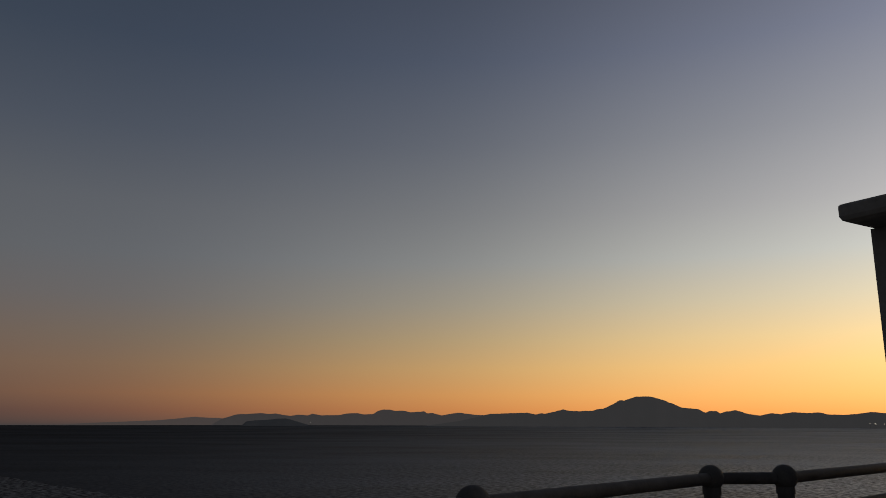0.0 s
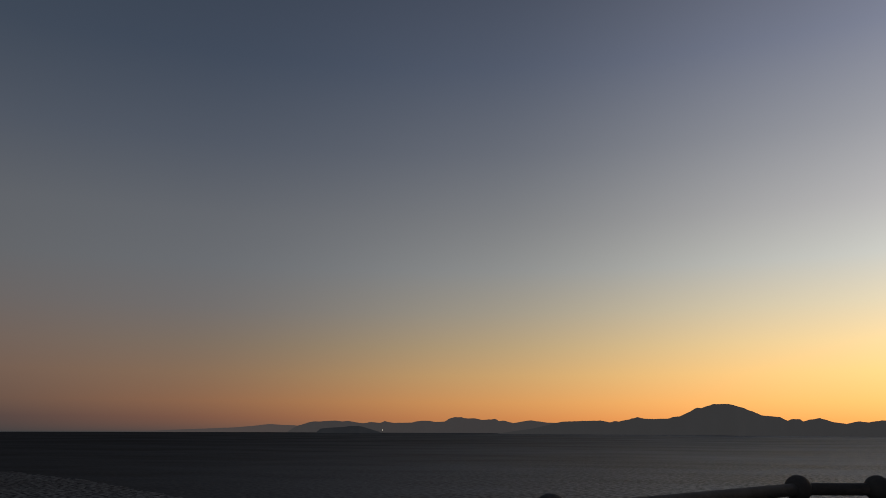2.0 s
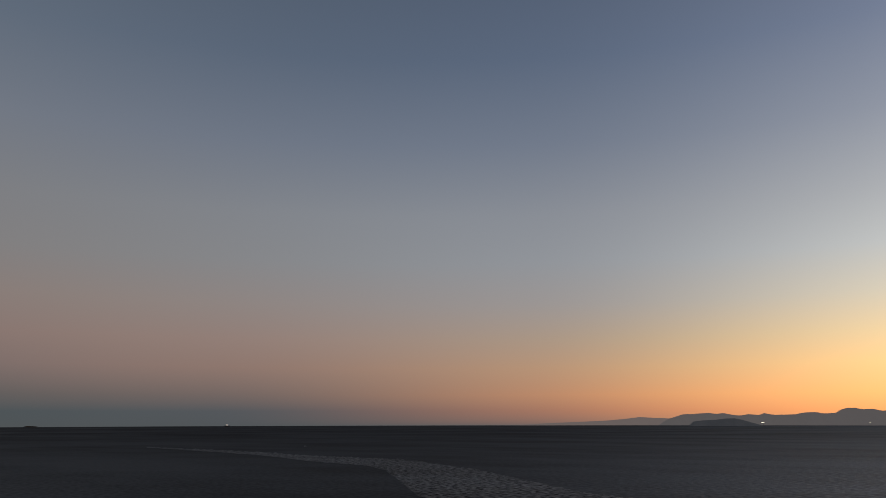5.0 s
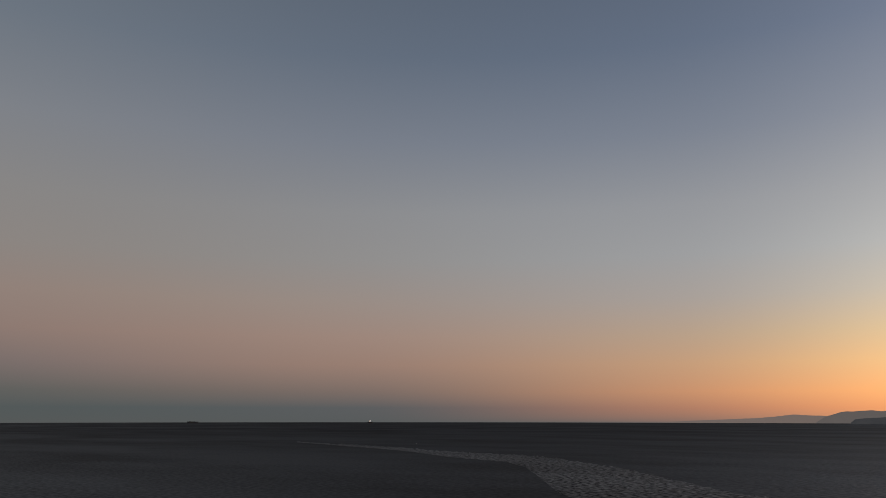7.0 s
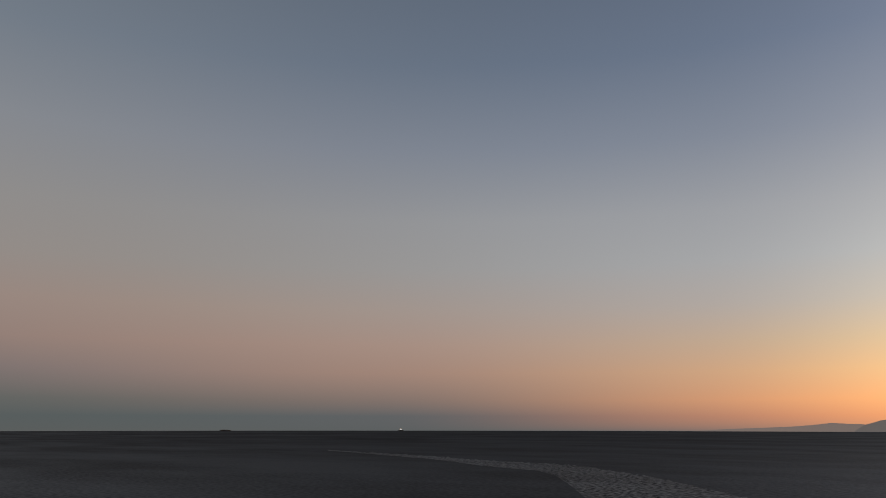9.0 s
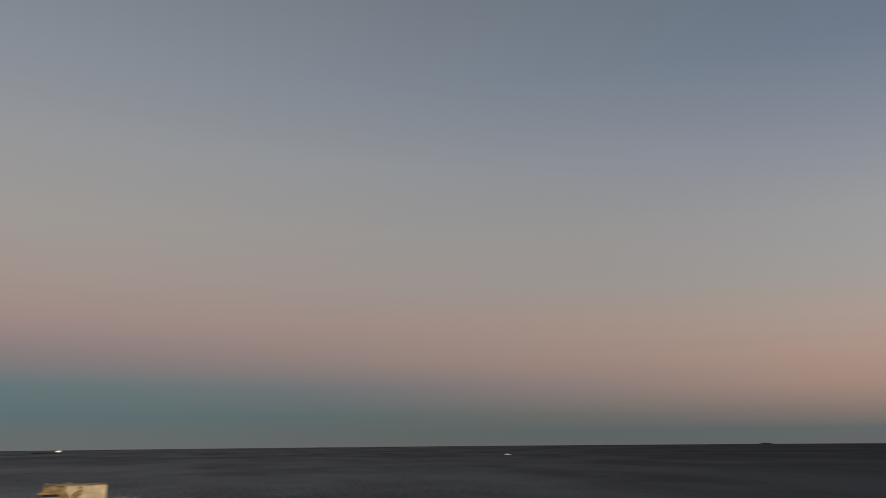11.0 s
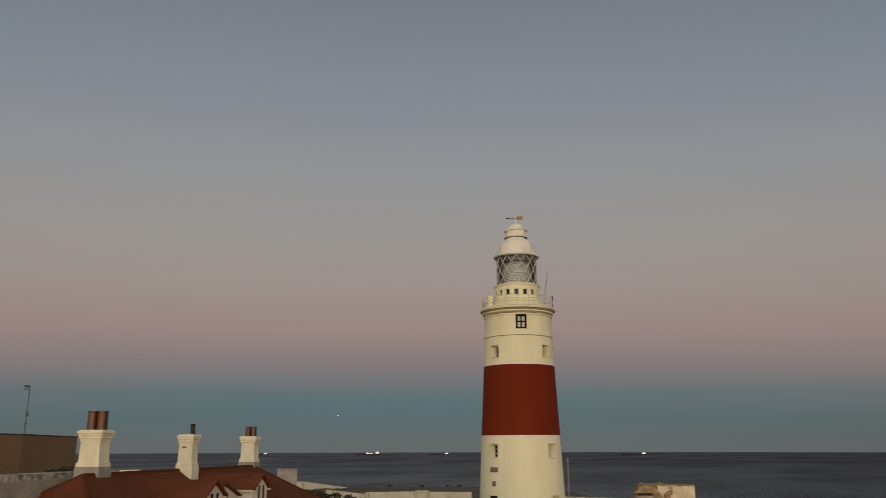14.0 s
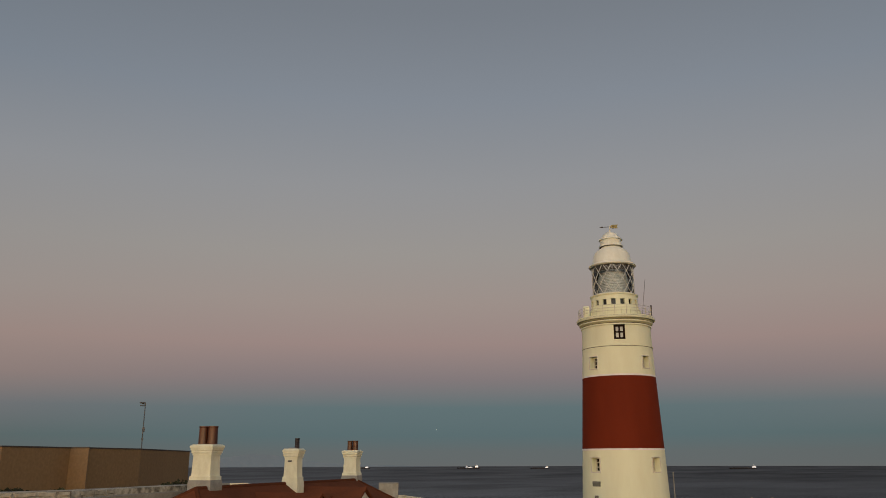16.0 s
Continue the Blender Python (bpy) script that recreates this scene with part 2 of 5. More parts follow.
def clear_glass(name):
    m = bpy.data.materials.new(name)
    m.use_nodes = True
    nt = m.node_tree
    nt.nodes.clear()
    out = nt.nodes.new("ShaderNodeOutputMaterial")
    mix = nt.nodes.new("ShaderNodeMixShader")
    fres = nt.nodes.new("ShaderNodeFresnel")
    fres.inputs["IOR"].default_value = 1.45
    see = nt.nodes.new("ShaderNodeBsdfTransparent")
    see.inputs["Color"].default_value = (0.86, 0.9, 0.88, 1)
    shine = nt.nodes.new("ShaderNodeBsdfGlossy")
    shine.inputs["Roughness"].default_value = 0.04
    nt.links.new(fres.outputs[0], mix.inputs[0])
    nt.links.new(see.outputs[0], mix.inputs[1])
    nt.links.new(shine.outputs[0], mix.inputs[2])
    nt.links.new(mix.outputs[0], out.inputs["Surface"])
    return m


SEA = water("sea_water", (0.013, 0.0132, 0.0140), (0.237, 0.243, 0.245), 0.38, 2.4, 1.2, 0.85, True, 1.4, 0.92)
SLICK = water("rippled_water", (0.015, 0.015, 0.015), (0.160, 0.160, 0.156), 0.38, 2.0, 1.6, 1.0)
CREAM = surface("cream_masonry_paint", (0.815, 0.825, 0.58), (0.68, 0.665, 0.44), 0.75, 0.9, 24, 0.15, 0.01, streak=0.75, contrast=0.7, spec=0.25)
STACKPAINT = surface("old_cream_paint", (0.82, 0.82, 0.61), (0.62, 0.60, 0.41), 0.8, 2.2, 30, 0.3, 0.01, streak=0.5, contrast=0.6, spec=0.2)
WALLPAINT = surface("cream_wall_wash", (0.72, 0.68, 0.50), (0.46, 0.41, 0.28), 0.9, 0.5, 10, 0.3, 0.02, contrast=0.5, spec=0.2)
WHITE = surface("white_render", (0.78, 0.74, 0.64), (0.55, 0.50, 0.40), 0.85, 0.8, 18, 0.3, 0.02, contrast=0.7)
RED = surface("red_masonry_paint", (0.165, 0.025, 0.008), (0.13, 0.019, 0.006), 0.8, 0.8, 24, 0.15, 0.01, streak=0.75, contrast=0.7, spec=0.1)
DARK = surface("dark_painted_timber", (0.020, 0.012, 0.008), (0.012, 0.007, 0.005), 0.7, 4, 60, 0.1, 0.003, spec=0.08)
GREYPANEL = surface("grey_vent_metal", (0.16, 0.16, 0.12), (0.1, 0.1, 0.08), 0.6, 6, 60, 0.1, 0.003)
DOMEPAINT = surface("pale_dome_paint", (0.83, 0.84, 0.71), (0.68, 0.67, 0.53), 0.6, 1.6, 30, 0.12, 0.005, streak=0.5, contrast=0.6, spec=0.3)
SHADEGRIME = surface("groove_shade_grime", (0.16, 0.14, 0.09), (0.06, 0.055, 0.04), 0.95, 4, 40, 0.3, 0.005)
IRON = surface("white_painted_iron", (0.74, 0.72, 0.58), (0.5, 0.45, 0.36), 0.5, 5, 60, 0.1, 0.002)
BANDLINE = surface("fresh_white_paint", (0.86, 0.83, 0.76), (0.7, 0.66, 0.58), 0.7, 2, 30, 0.1, 0.003, spec=0.2)
BARS = surface("grey_glazing_bar", (0.66, 0.66, 0.60), (0.46, 0.46, 0.42), 0.45, 5, 60, 0.1, 0.002)
GOLD = surface("dull_gilded_metal", (0.30, 0.24, 0.09), (0.19, 0.15, 0.06), 0.55, 8, 60, 0.1, 0.002, metal=0.35)
LENS = surface("lens_glass", (0.60, 0.63, 0.61), (0.36, 0.39, 0.38), 0.15, 3, 30, 0.08, 0.01, spec=0.6)
RAILIRON = surface("weathered_iron_rail", (0.62, 0.58, 0.44), (0.38, 0.33, 0.24), 0.6, 6, 60, 0.2, 0.003)
PANE = surface("dark_window_pane", (0.014, 0.012, 0.010), (0.009, 0.008, 0.007), 0.15, 2, 30, 0.02, 0.002, spec=0.25)
GLASS = clear_glass("lantern_glass")
ROOF = surface("red_clay_tile", (0.175, 0.056, 0.024), (0.085, 0.034, 0.018), 0.9, 0.55, 14, 0.8, 0.03, contrast=0.75, spec=0.08)
RIDGE = surface("dark_clay_ridge_tile", (0.12, 0.038, 0.016), (0.075, 0.028, 0.014), 0.9, 3, 30, 0.4, 0.02, spec=0.08)
POT = surface("glazed_chimney_pot", (0.115, 0.032, 0.010), (0.035, 0.011, 0.006), 0.3, 3, 30, 0.2, 0.01, streak=0.7, spec=0.45, contrast=0.45)
SOOT = surface("sooty_clay", (0.04, 0.03, 0.03), (0.02, 0.018, 0.018), 0.7, 4, 30, 0.2, 0.01)
CEMENT = surface("grey_cement", (0.34, 0.33, 0.28), (0.22, 0.21, 0.18), 0.9, 2, 30, 0.4, 0.02)
TAN = surface("tan_render", (0.285, 0.185, 0.088), (0.235, 0.15, 0.07), 0.9, 0.22, 9, 0.2, 0.01, streak=0.3, contrast=0.8)
COPING = surface("dark_coping", (0.09, 0.075, 0.06), (0.05, 0.045, 0.04), 0.9, 2, 20, 0.3, 0.02)
OLDWALL = surface("weathered_limewash", (0.52, 0.48, 0.37), (0.15, 0.13, 0.095), 0.9, 2.2, 12, 0.6, 0.03, contrast=0.22)
BLOCK = surface("rough_wall_stone", (0.42, 0.385, 0.295), (0.18, 0.16, 0.115), 0.95, 3.0, 20, 0.6, 0.02, contrast=0.4)
DULLWALL = surface("dull_limewash", (0.38, 0.36, 0.29), (0.20, 0.185, 0.14), 0.9, 0.9, 14, 0.4, 0.02, contrast=0.5)
EMPLACE = surface("stained_whitewash", (0.80, 0.75, 0.55), (0.52, 0.41, 0.24), 0.9, 1.1, 10, 0.4, 0.02, contrast=0.5, spec=0.2)
STONE = surface("rough_limestone", (0.48, 0.34, 0.17), (0.12, 0.08, 0.04), 0.95, 1.5, 6, 0.9, 0.08, contrast=0.4)
GRASS = surface("dry_grass", (0.135, 0.096, 0.046), (0.06, 0.05, 0.024), 0.95, 0.12, 3, 0.8, 0.08)
SHRUB = surface("dark_shrub_leaf", (0.045, 0.05, 0.018), (0.02, 0.024, 0.01), 0.8, 3, 30, 0.3, 0.02)
PAVE = surface("concrete_paving", (0.28, 0.27, 0.25), (0.2, 0.19, 0.18), 0.9, 1.2, 22, 0.3, 0.01)
RAILPAINT = surface("grey_painted_steel", (0.100, 0.097, 0.094), (0.060, 0.057, 0.055), 0.75, 6, 60, 0.3, 0.004, spec=0.2)
HUTWALL = surface("grey_concrete_render", (0.28, 0.27, 0.26), (0.19, 0.185, 0.18), 0.9, 1.5, 25, 0.3, 0.01)
POLE = surface("galvanised_steel", (0.10, 0.105, 0.105), (0.06, 0.06, 0.06), 0.6, 5, 50, 0.1, 0.002)


def distance(name, base, haze_glow):
    """Far hills of the backdrop; the haze of kilometres of lit air is painted in as dim emission."""
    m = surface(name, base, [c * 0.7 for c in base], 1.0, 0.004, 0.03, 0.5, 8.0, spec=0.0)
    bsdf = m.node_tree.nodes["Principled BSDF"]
    bsdf.inputs["Emission Color"].default_value = (*haze_glow, 1)
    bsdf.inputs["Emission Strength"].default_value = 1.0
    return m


# the second colour of each is the haze the hills emit
MOUNT = distance("hazed_dark_mountain_scrub", (0.025, 0.025, 0.027), (0.108, 0.102, 0.097))
CAPE = distance("hazed_dark_cape_scrub", (0.05, 0.05, 0.053), (0.046, 0.047, 0.049))
HAZY = distance("hazed_distant_mountain_scrub", (0.05, 0.05, 0.05), (0.142, 0.125, 0.117))
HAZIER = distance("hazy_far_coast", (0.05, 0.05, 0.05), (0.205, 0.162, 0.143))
FAINT = distance("hazed_faint_far_coast", (0.05, 0.05, 0.05), (0.104, 0.124, 0.134))
HULL = surface("dark_ship_hull", (0.02, 0.02, 0.024), (0.012, 0.012, 0.015), 0.6, 0.05, 0.4, 0.1, 0.05)
SHIPWHITE = surface("white_ship_paint", (0.85, 0.85, 0.84), (0.7, 0.7, 0.68), 0.5, 0.05, 0.4, 0.1, 0.05)
FEATHER = surface("white_feathers", (0.8, 0.8, 0.78), (0.6, 0.6, 0.6), 0.8, 8, 60, 0.2, 0.003)
GREYFEATHER = surface("grey_feathers", (0.4, 0.41, 0.43), (0.3, 0.3, 0.32), 0.8, 8, 60, 0.2, 0.003)
BEAK = surface("yellow_beak", (0.7, 0.4, 0.05), (0.6, 0.3, 0.04), 0.5, 8, 60, 0.1, 0.002)
SHORELAMP = glow("shore_lamp_glow", (1.0, 0.85, 0.6), 6.0)
DECKGLOW = glow("deck_lamp_glow", (0.95, 0.97, 1.0), 0.5)
LAMPGLOW = glow("lamp_glow", (1.0, 0.97, 0.9), 4.0)
PLANETGLOW = glow("planet_glow", (1.0, 0.97, 0.9), 3.0)


# ---------------------------------------------------------------- mesh helpers
HERE = swing(118)                   # where the camera is when it faces the headland


def at(heading, dist, z=0.0):
    a = radians(heading)
    return Vector((HERE.x - dist * sin(a), HERE.y + dist * cos(a), z))


def above(dist, elev):
    """The height of what is seen dist metres away, elev degrees above the sea's edge."""
    return EYE.z + dist * tan(radians(elev - 0.445))


def part(name, bm, material, parent=None, label="", smooth=False):
    me = bpy.data.meshes.new(name)
    bmesh.ops.recalc_face_normals(bm, faces=bm.faces[:])
    bm.to_mesh(me)
    bm.free()
    me.materials.append(material)
    if smooth:
        me.shade_smooth()
        me.set_sharp_from_angle(angle=radians(35))
    ob = new(name, me)
    if parent is not None:
        ob.parent = parent
    if label:
        ob["label"] = label
    return ob


def thing(name, m, label, category, group="", kind=""):
    ob = new(name)
    ob.empty_display_size = 0.2
    ob.matrix_basis = m
    return tagged(ob, label, category, group, kind)


def box(bm, c, s, rz=0.0, bevel=0.0):
    m = Matrix.Translation(c) @ Matrix.Rotation(radians(rz), 4, "Z") @ Matrix.Diagonal((*s, 1))
    made = bmesh.ops.create_cube(bm, size=1.0, matrix=m)["verts"]
    if bevel:
        edges = list({e for v in made for e in v.link_edges})
        bmesh.ops.bevel(bm, geom=edges, offset=bevel, segments=2, affect="EDGES", profile=0.6)
    return bm


def rod(bm, a, b, r, r2=None, seg=12):
    a, b = Vector(a), Vector(b)
    d = b - a
    m = Matrix.Translation((a + b) / 2) @ d.to_track_quat("Z", "Y").to_matrix().to_4x4()
    bmesh.ops.create_cone(bm, cap_ends=True, segments=seg, radius1=r, radius2=r if r2 is None else r2, depth=d.length, matrix=m)
    return bm


def ball(bm, c, r, squash=1.0, u=16, v=10):
    bmesh.ops.create_uvsphere(bm, u_segments=u, v_segments=v, radius=r, matrix=Matrix.Translation(c) @ Matrix.Diagonal((1, 1, squash, 1)))
    return bm


def lathe(bm, profile, seg=64, closed=True):
    """Turns a profile of (radius, height) about the z axis; ends on the axis are closed."""
    rings = []
    for r, z in profile:
        rings.append([bm.verts.new((r * sin(2 * pi * i / seg), -r * cos(2 * pi * i / seg), z)) for i in range(seg)])
    for a, b in zip(rings, rings[1:]):
        for i in range(seg):
            j = (i + 1) % seg
            bm.faces.new((a[i], a[j], b[j], b[i]))
    if closed:
        bm.faces.new(rings[0])
        bm.faces.new(rings[-1])
    return bm


def loft(bm, profile, kx=1.0, ky=1.0):
    """A square pier: half widths by height, closed at both ends."""
    rings = [[bm.verts.new((sx * h * kx, sy * h * ky, z)) for sx, sy in ((-1, -1), (1, -1), (1, 1), (-1, 1))] for h, z in profile]
    for a, b in zip(rings, rings[1:]):
        for i in range(4):
            j = (i + 1) % 4
            bm.faces.new((a[i], a[j], b[j], b[i]))
    bm.faces.new(rings[0])
    bm.faces.new(rings[-1])
    return bm


def prism(bm, outline, z0, z1):
    low = [bm.verts.new((x, y, z0)) for x, y in outline]
    top = [bm.verts.new((x, y, z1)) for x, y in outline]
    n = len(outline)
    for i in range(n):
        j = (i + 1) % n
        bm.faces.new((low[i], low[j], top[j], top[i]))
    bm.faces.new(low)
    bm.faces.new(top)
    return bm


def slab(bm, pts, thick):
    """A flat panel of that thickness under the face pts."""
    pts = [Vector(p) for p in pts]
    n = (pts[1] - pts[0]).cross(pts[2] - pts[0]).normalized()
    if n.z < 0:
        n = -n
    top = [bm.verts.new(p) for p in pts]
    low = [bm.verts.new(p - n * thick) for p in pts]
    bm.faces.new(top)
    bm.faces.new(low)
    for i in range(len(pts)):
        j = (i + 1) % len(pts)
        bm.faces.new((top[i], top[j], low[j], low[i]))
    return bm


B = bmesh.new


# ---------------------------------------------------------------- sea, headland, far coasts
def make_sea():
    bm = B()
    radii = [30, 120, 300, 700, 1500, 3000, 4900]
    seg = 128
    rings = [[bm.verts.new((r * cos(2 * pi * i / seg), r * sin(2 * pi * i / seg), 0)) for i in range(seg)] for r in radii]
    bm.faces.new(rings[0])
    for a, b in zip(rings, rings[1:]):
        for i in range(seg):
            j = (i + 1) % seg
            bm.faces.new((a[i], a[j], b[j], b[i]))
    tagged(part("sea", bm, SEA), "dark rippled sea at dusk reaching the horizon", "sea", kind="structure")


def shore_radius(heading):
    """How far the flat headland reaches, by heading to the left of south."""
    h = heading % 360
    stops = ((0, 40), (60, 40), (90, 50), (104, 92), (112, 150), (128, 153), (150, 165), (180, 260), (220, 380), (270, 330), (310, 90), (340, 45), (360, 40))
    for (a, ra), (b, rb) in zip(stops, stops[1:]):
        if a <= h <= b:
            return ra + (rb - ra) * (h - a) / (b - a)
    return 40


def make_headland():
    bm = B()
    seg = 240
    rings = []
    for f, drop in ((0.02, 0), (0.12, 0), (0.25, 0), (0.4, 0), (0.55, 0), (0.7, 0), (0.85, 0), (0.96, 0.1), (1.0, 0.5), (1.02, 7), (1.05, 16), (1.1, 26), (1.2, 34)):
        ring = []
        for i in range(seg):
            h = 360 * i / seg
            r = shore_radius(h)
            rough = noise.noise((cos(radians(h)) * 9, sin(radians(h)) * 9, f * 3))
            r = r * f * (1 + (0.05 * rough if f > 0.5 else 0)) if f <= 1 else (r + (f - 1) * 100 + 3 * rough)
            p = at(h, r)
            z = GROUND - drop + (0.35 * noise.noise((p.x * 0.06, p.y * 0.06, 3)) if drop < 1 else 2.2 * noise.noise((p.x * 0.2, p.y * 0.2, f * 9)))
            ring.append(bm.verts.new((p.x, p.y, z)))
        rings.append(ring)
    bm.faces.new(rings[0])
    for a, b in zip(rings, rings[1:]):
        for i in range(seg):
            j = (i + 1) % seg
            bm.faces.new((a[i], a[j], b[j], b[i]))
    tagged(part("ground", bm, GRASS, smooth=True), "dry grassy headland above low sea cliffs", "ground", kind="structure")


def skyline(points, h):
    """Height in degrees at heading h, read off a coarse ridge line."""
    for (a, ea), (b, eb) in zip(points, points[1:]):
        if a <= h <= b:
            f = (h - a) / (b - a)
            return ea + (eb - ea) * f
    return 0.0


def make_range(name, points, dist, deep, material, label, rough=0.05, seed=0, step=0.06, category="mountains"):
    """A range of hills: a ridge with spurs that come down to the water in front and behind."""
    bm = B()
    lo, hi = points[0][0], points[-1][0]
    n = int((hi - lo) / step)
    rows = []
    for i in range(n + 1):
        h = lo + (hi - lo) * i / n
        e = skyline(points, h)
        e += rough * min(1, e / 0.5) * (0.4 * noise.noise((h * 1.7, seed, 0)) + 0.7 * noise.noise((h * 4.1, seed, 4)) + 0.5 * noise.noise((h * 8.3, seed, 7)) + 0.35 * noise.noise((h * 15, seed, 9)))
        top = max(above(dist, e), -1.0)
        col = []
        for k, f in enumerate((0, 0.25, 0.5, 0.72, 0.88, 1.0, 1.25, 1.6)):
            spur = 0.06 * noise.noise((h * 1.6, f * 3, seed + 2)) + 0.02 * noise.noise((h * 4, f * 5, seed + 5))
            z = top * (f ** 1.15 + (spur if 0 < f < 0.95 else 0)) if f <= 1 else top * (1 - (f - 1) / 0.6 * 1.1)
            if f == 0 or f == 1.6:
                z = -3
            d = dist - deep * (1 - f) * (0.8 + 0.5 * noise.noise((h * 0.9, 1, seed)))
            p = at(h, d)
            col.append(bm.verts.new((p.x, p.y, max(z, -3))))
        rows.append(col)
    for a, b in zip(rows, rows[1:]):
        for k in range(len(a) - 1):
            bm.faces.new((a[k], b[k], b[k + 1], a[k + 1]))
    tagged(part(name, bm, material, smooth=True), label, category, kind="structure")


MAIN = [(-46.00, 0.30), (-40.00, 0.75), (-34.00, 0.95), (-28.84, 0.88), (-28.04, 0.95), (-27.24, 0.83), (-26.50, 0.77), (-25.69, 0.79), (-25.01, 0.93), (-24.51, 0.88), (-23.47, 0.94), (-22.71, 0.81), (-22.20, 0.88), (-21.50, 0.72), (-20.77, 0.83), (-20.01, 1.08), (-19.36, 0.97), (-19.03, 0.86), (-18.83, 1.01), (-18.36, 1.03), (-18.10, 0.90), (-17.64, 1.14), (-16.51, 1.26), (-16.22, 1.41), (-15.74, 1.60), (-15.45, 1.74), (-14.79, 1.93), (-14.49, 2.01), (-13.58, 2.00), (-13.11, 1.86), (-12.72, 1.73), (-12.45, 1.76), (-11.94, 1.47), (-11.31, 1.18), (-10.84, 1.14), (-10.61, 1.03), (-9.24, 1.01), (-8.81, 1.05), (-8.54, 1.14), (-8.26, 1.05), (-7.27, 0.83), (-6.95, 0.86), (-6.67, 0.77), (-6.04, 0.89), (-4.21, 0.84), (-3.32, 0.80), (-2.68, 0.64), (-1.28, 0.32), (0.12, 0.12), (1.32, -0.05)]
FAR = [(-9.00, 0.50), (-3.08, 0.72), (-2.28, 0.74), (-1.16, 0.89), (-0.60, 0.81), (0.05, 0.69), (0.77, 0.87), (1.05, 0.83), (1.33, 0.97), (2.22, 0.90), (2.86, 1.02), (3.34, 1.00), (3.74, 1.08), (4.22, 1.09), (4.62, 0.97), (4.90, 0.78), (5.53, 0.74), (6.13, 0.84), (6.73, 0.81), (7.32, 0.69), (8.61, 0.67), (9.17, 0.79), (9.48, 0.66), (10.14, 0.72), (10.64, 0.63), (11.15, 0.68), (11.69, 0.79), (12.19, 0.75), (12.69, 0.81), (13.68, 0.74), (14.28, 0.73), (14.73, 0.59), (15.28, 0.43), (15.90, 0.05)]
HAZE = [(14.20, -0.05), (14.90, 0.40), (15.50, 0.47), (16.30, 0.49), (17.20, 0.55), (18.20, 0.42), (19.50, 0.31), (21.50, 0.22), (23.50, 0.14), (25.50, 0.02)]
ISLET = [(9.45, 0.03), (9.85, 0.14), (10.24, 0.26), (10.63, 0.37), (11.02, 0.45), (11.60, 0.44), (12.06, 0.37), (13.12, 0.31), (13.65, 0.25), (13.91, 0.02)]
EAST = [(126, 0.0), (130, 0.1), (134, 0.25), (136.2, 0.6), (137.6, 0.8), (139, 0.85), (141, 0.6), (146, 0.3), (152, 0.2), (160, 0.0)]


# slick of rippled water that sweeps in from the open sea
def make_slick():
    bm = B()
    rim = [(50.9, -1.31, -1.37), (49.4, -1.43, -1.49), (47.4, -1.53, -1.65), (43.5, -1.76, -1.97), (40.1, -2.03, -2.41), (36.2, -2.21, -2.73), (35.0, -2.27, -3.03), (34.2, -2.32, -3.55), (32.6, -2.45, -4.81), (30.5, -2.77, -5.44), (28.4, -3.05, -5.59), (24.7, -3.81, -5.86), (21.2, -4.51, -6.1), (15.6, -5.02, -6.03)]
    n = 420
    pairs = []
    for i in range(n + 1):
        h = rim[0][0] + (rim[-1][0] - rim[0][0]) * i / n
        for a, b in zip(rim, rim[1:]):
            if b[0] <= h <= a[0]:
                f = (a[0] - h) / (a[0] - b[0])
                e1, e2 = a[1] + (b[1] - a[1]) * f, a[2] + (b[2] - a[2]) * f
        w = min(1, i / 12)
        e1 += w * (0.06 * noise.noise((h * 1.4, 2, 0)) + 0.09 * noise.noise((h * 5, 2, 5)) + 0.09 * noise.noise((h * 17, 2, 5)))
        e2 += 0.03 * w * noise.noise((h * 2.5, 9, 0))
        row = []
        for e in (e1, (2 * e1 + e2) / 3, (e1 + 2 * e2) / 3, e2):
            p = at(h, EYE.z / tan(radians(0.445 - e)))
            row.append(bm.verts.new((p.x, p.y, 0.12)))
        pairs.append(row)
    for a, b in zip(pairs, pairs[1:]):
        for k in range(3):
            bm.faces.new((a[k], a[k + 1], b[k + 1], b[k]))
    tagged(part("rippled_water_streak", bm, SLICK), "pale curving streak of rippled water on the sea", "water streak", kind="structure")


make_sea()
make_headland()
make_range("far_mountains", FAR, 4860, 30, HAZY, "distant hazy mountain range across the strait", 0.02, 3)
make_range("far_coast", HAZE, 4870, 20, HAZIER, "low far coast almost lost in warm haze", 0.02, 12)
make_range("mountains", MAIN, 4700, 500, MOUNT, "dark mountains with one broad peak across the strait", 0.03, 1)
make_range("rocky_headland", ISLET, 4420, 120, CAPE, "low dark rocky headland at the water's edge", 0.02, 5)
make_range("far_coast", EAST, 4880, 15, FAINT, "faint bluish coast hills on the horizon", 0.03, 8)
make_slick()


# ---------------------------------------------------------------- lighthouse
LH, LD = 113.25, 50.0
SEG = 96


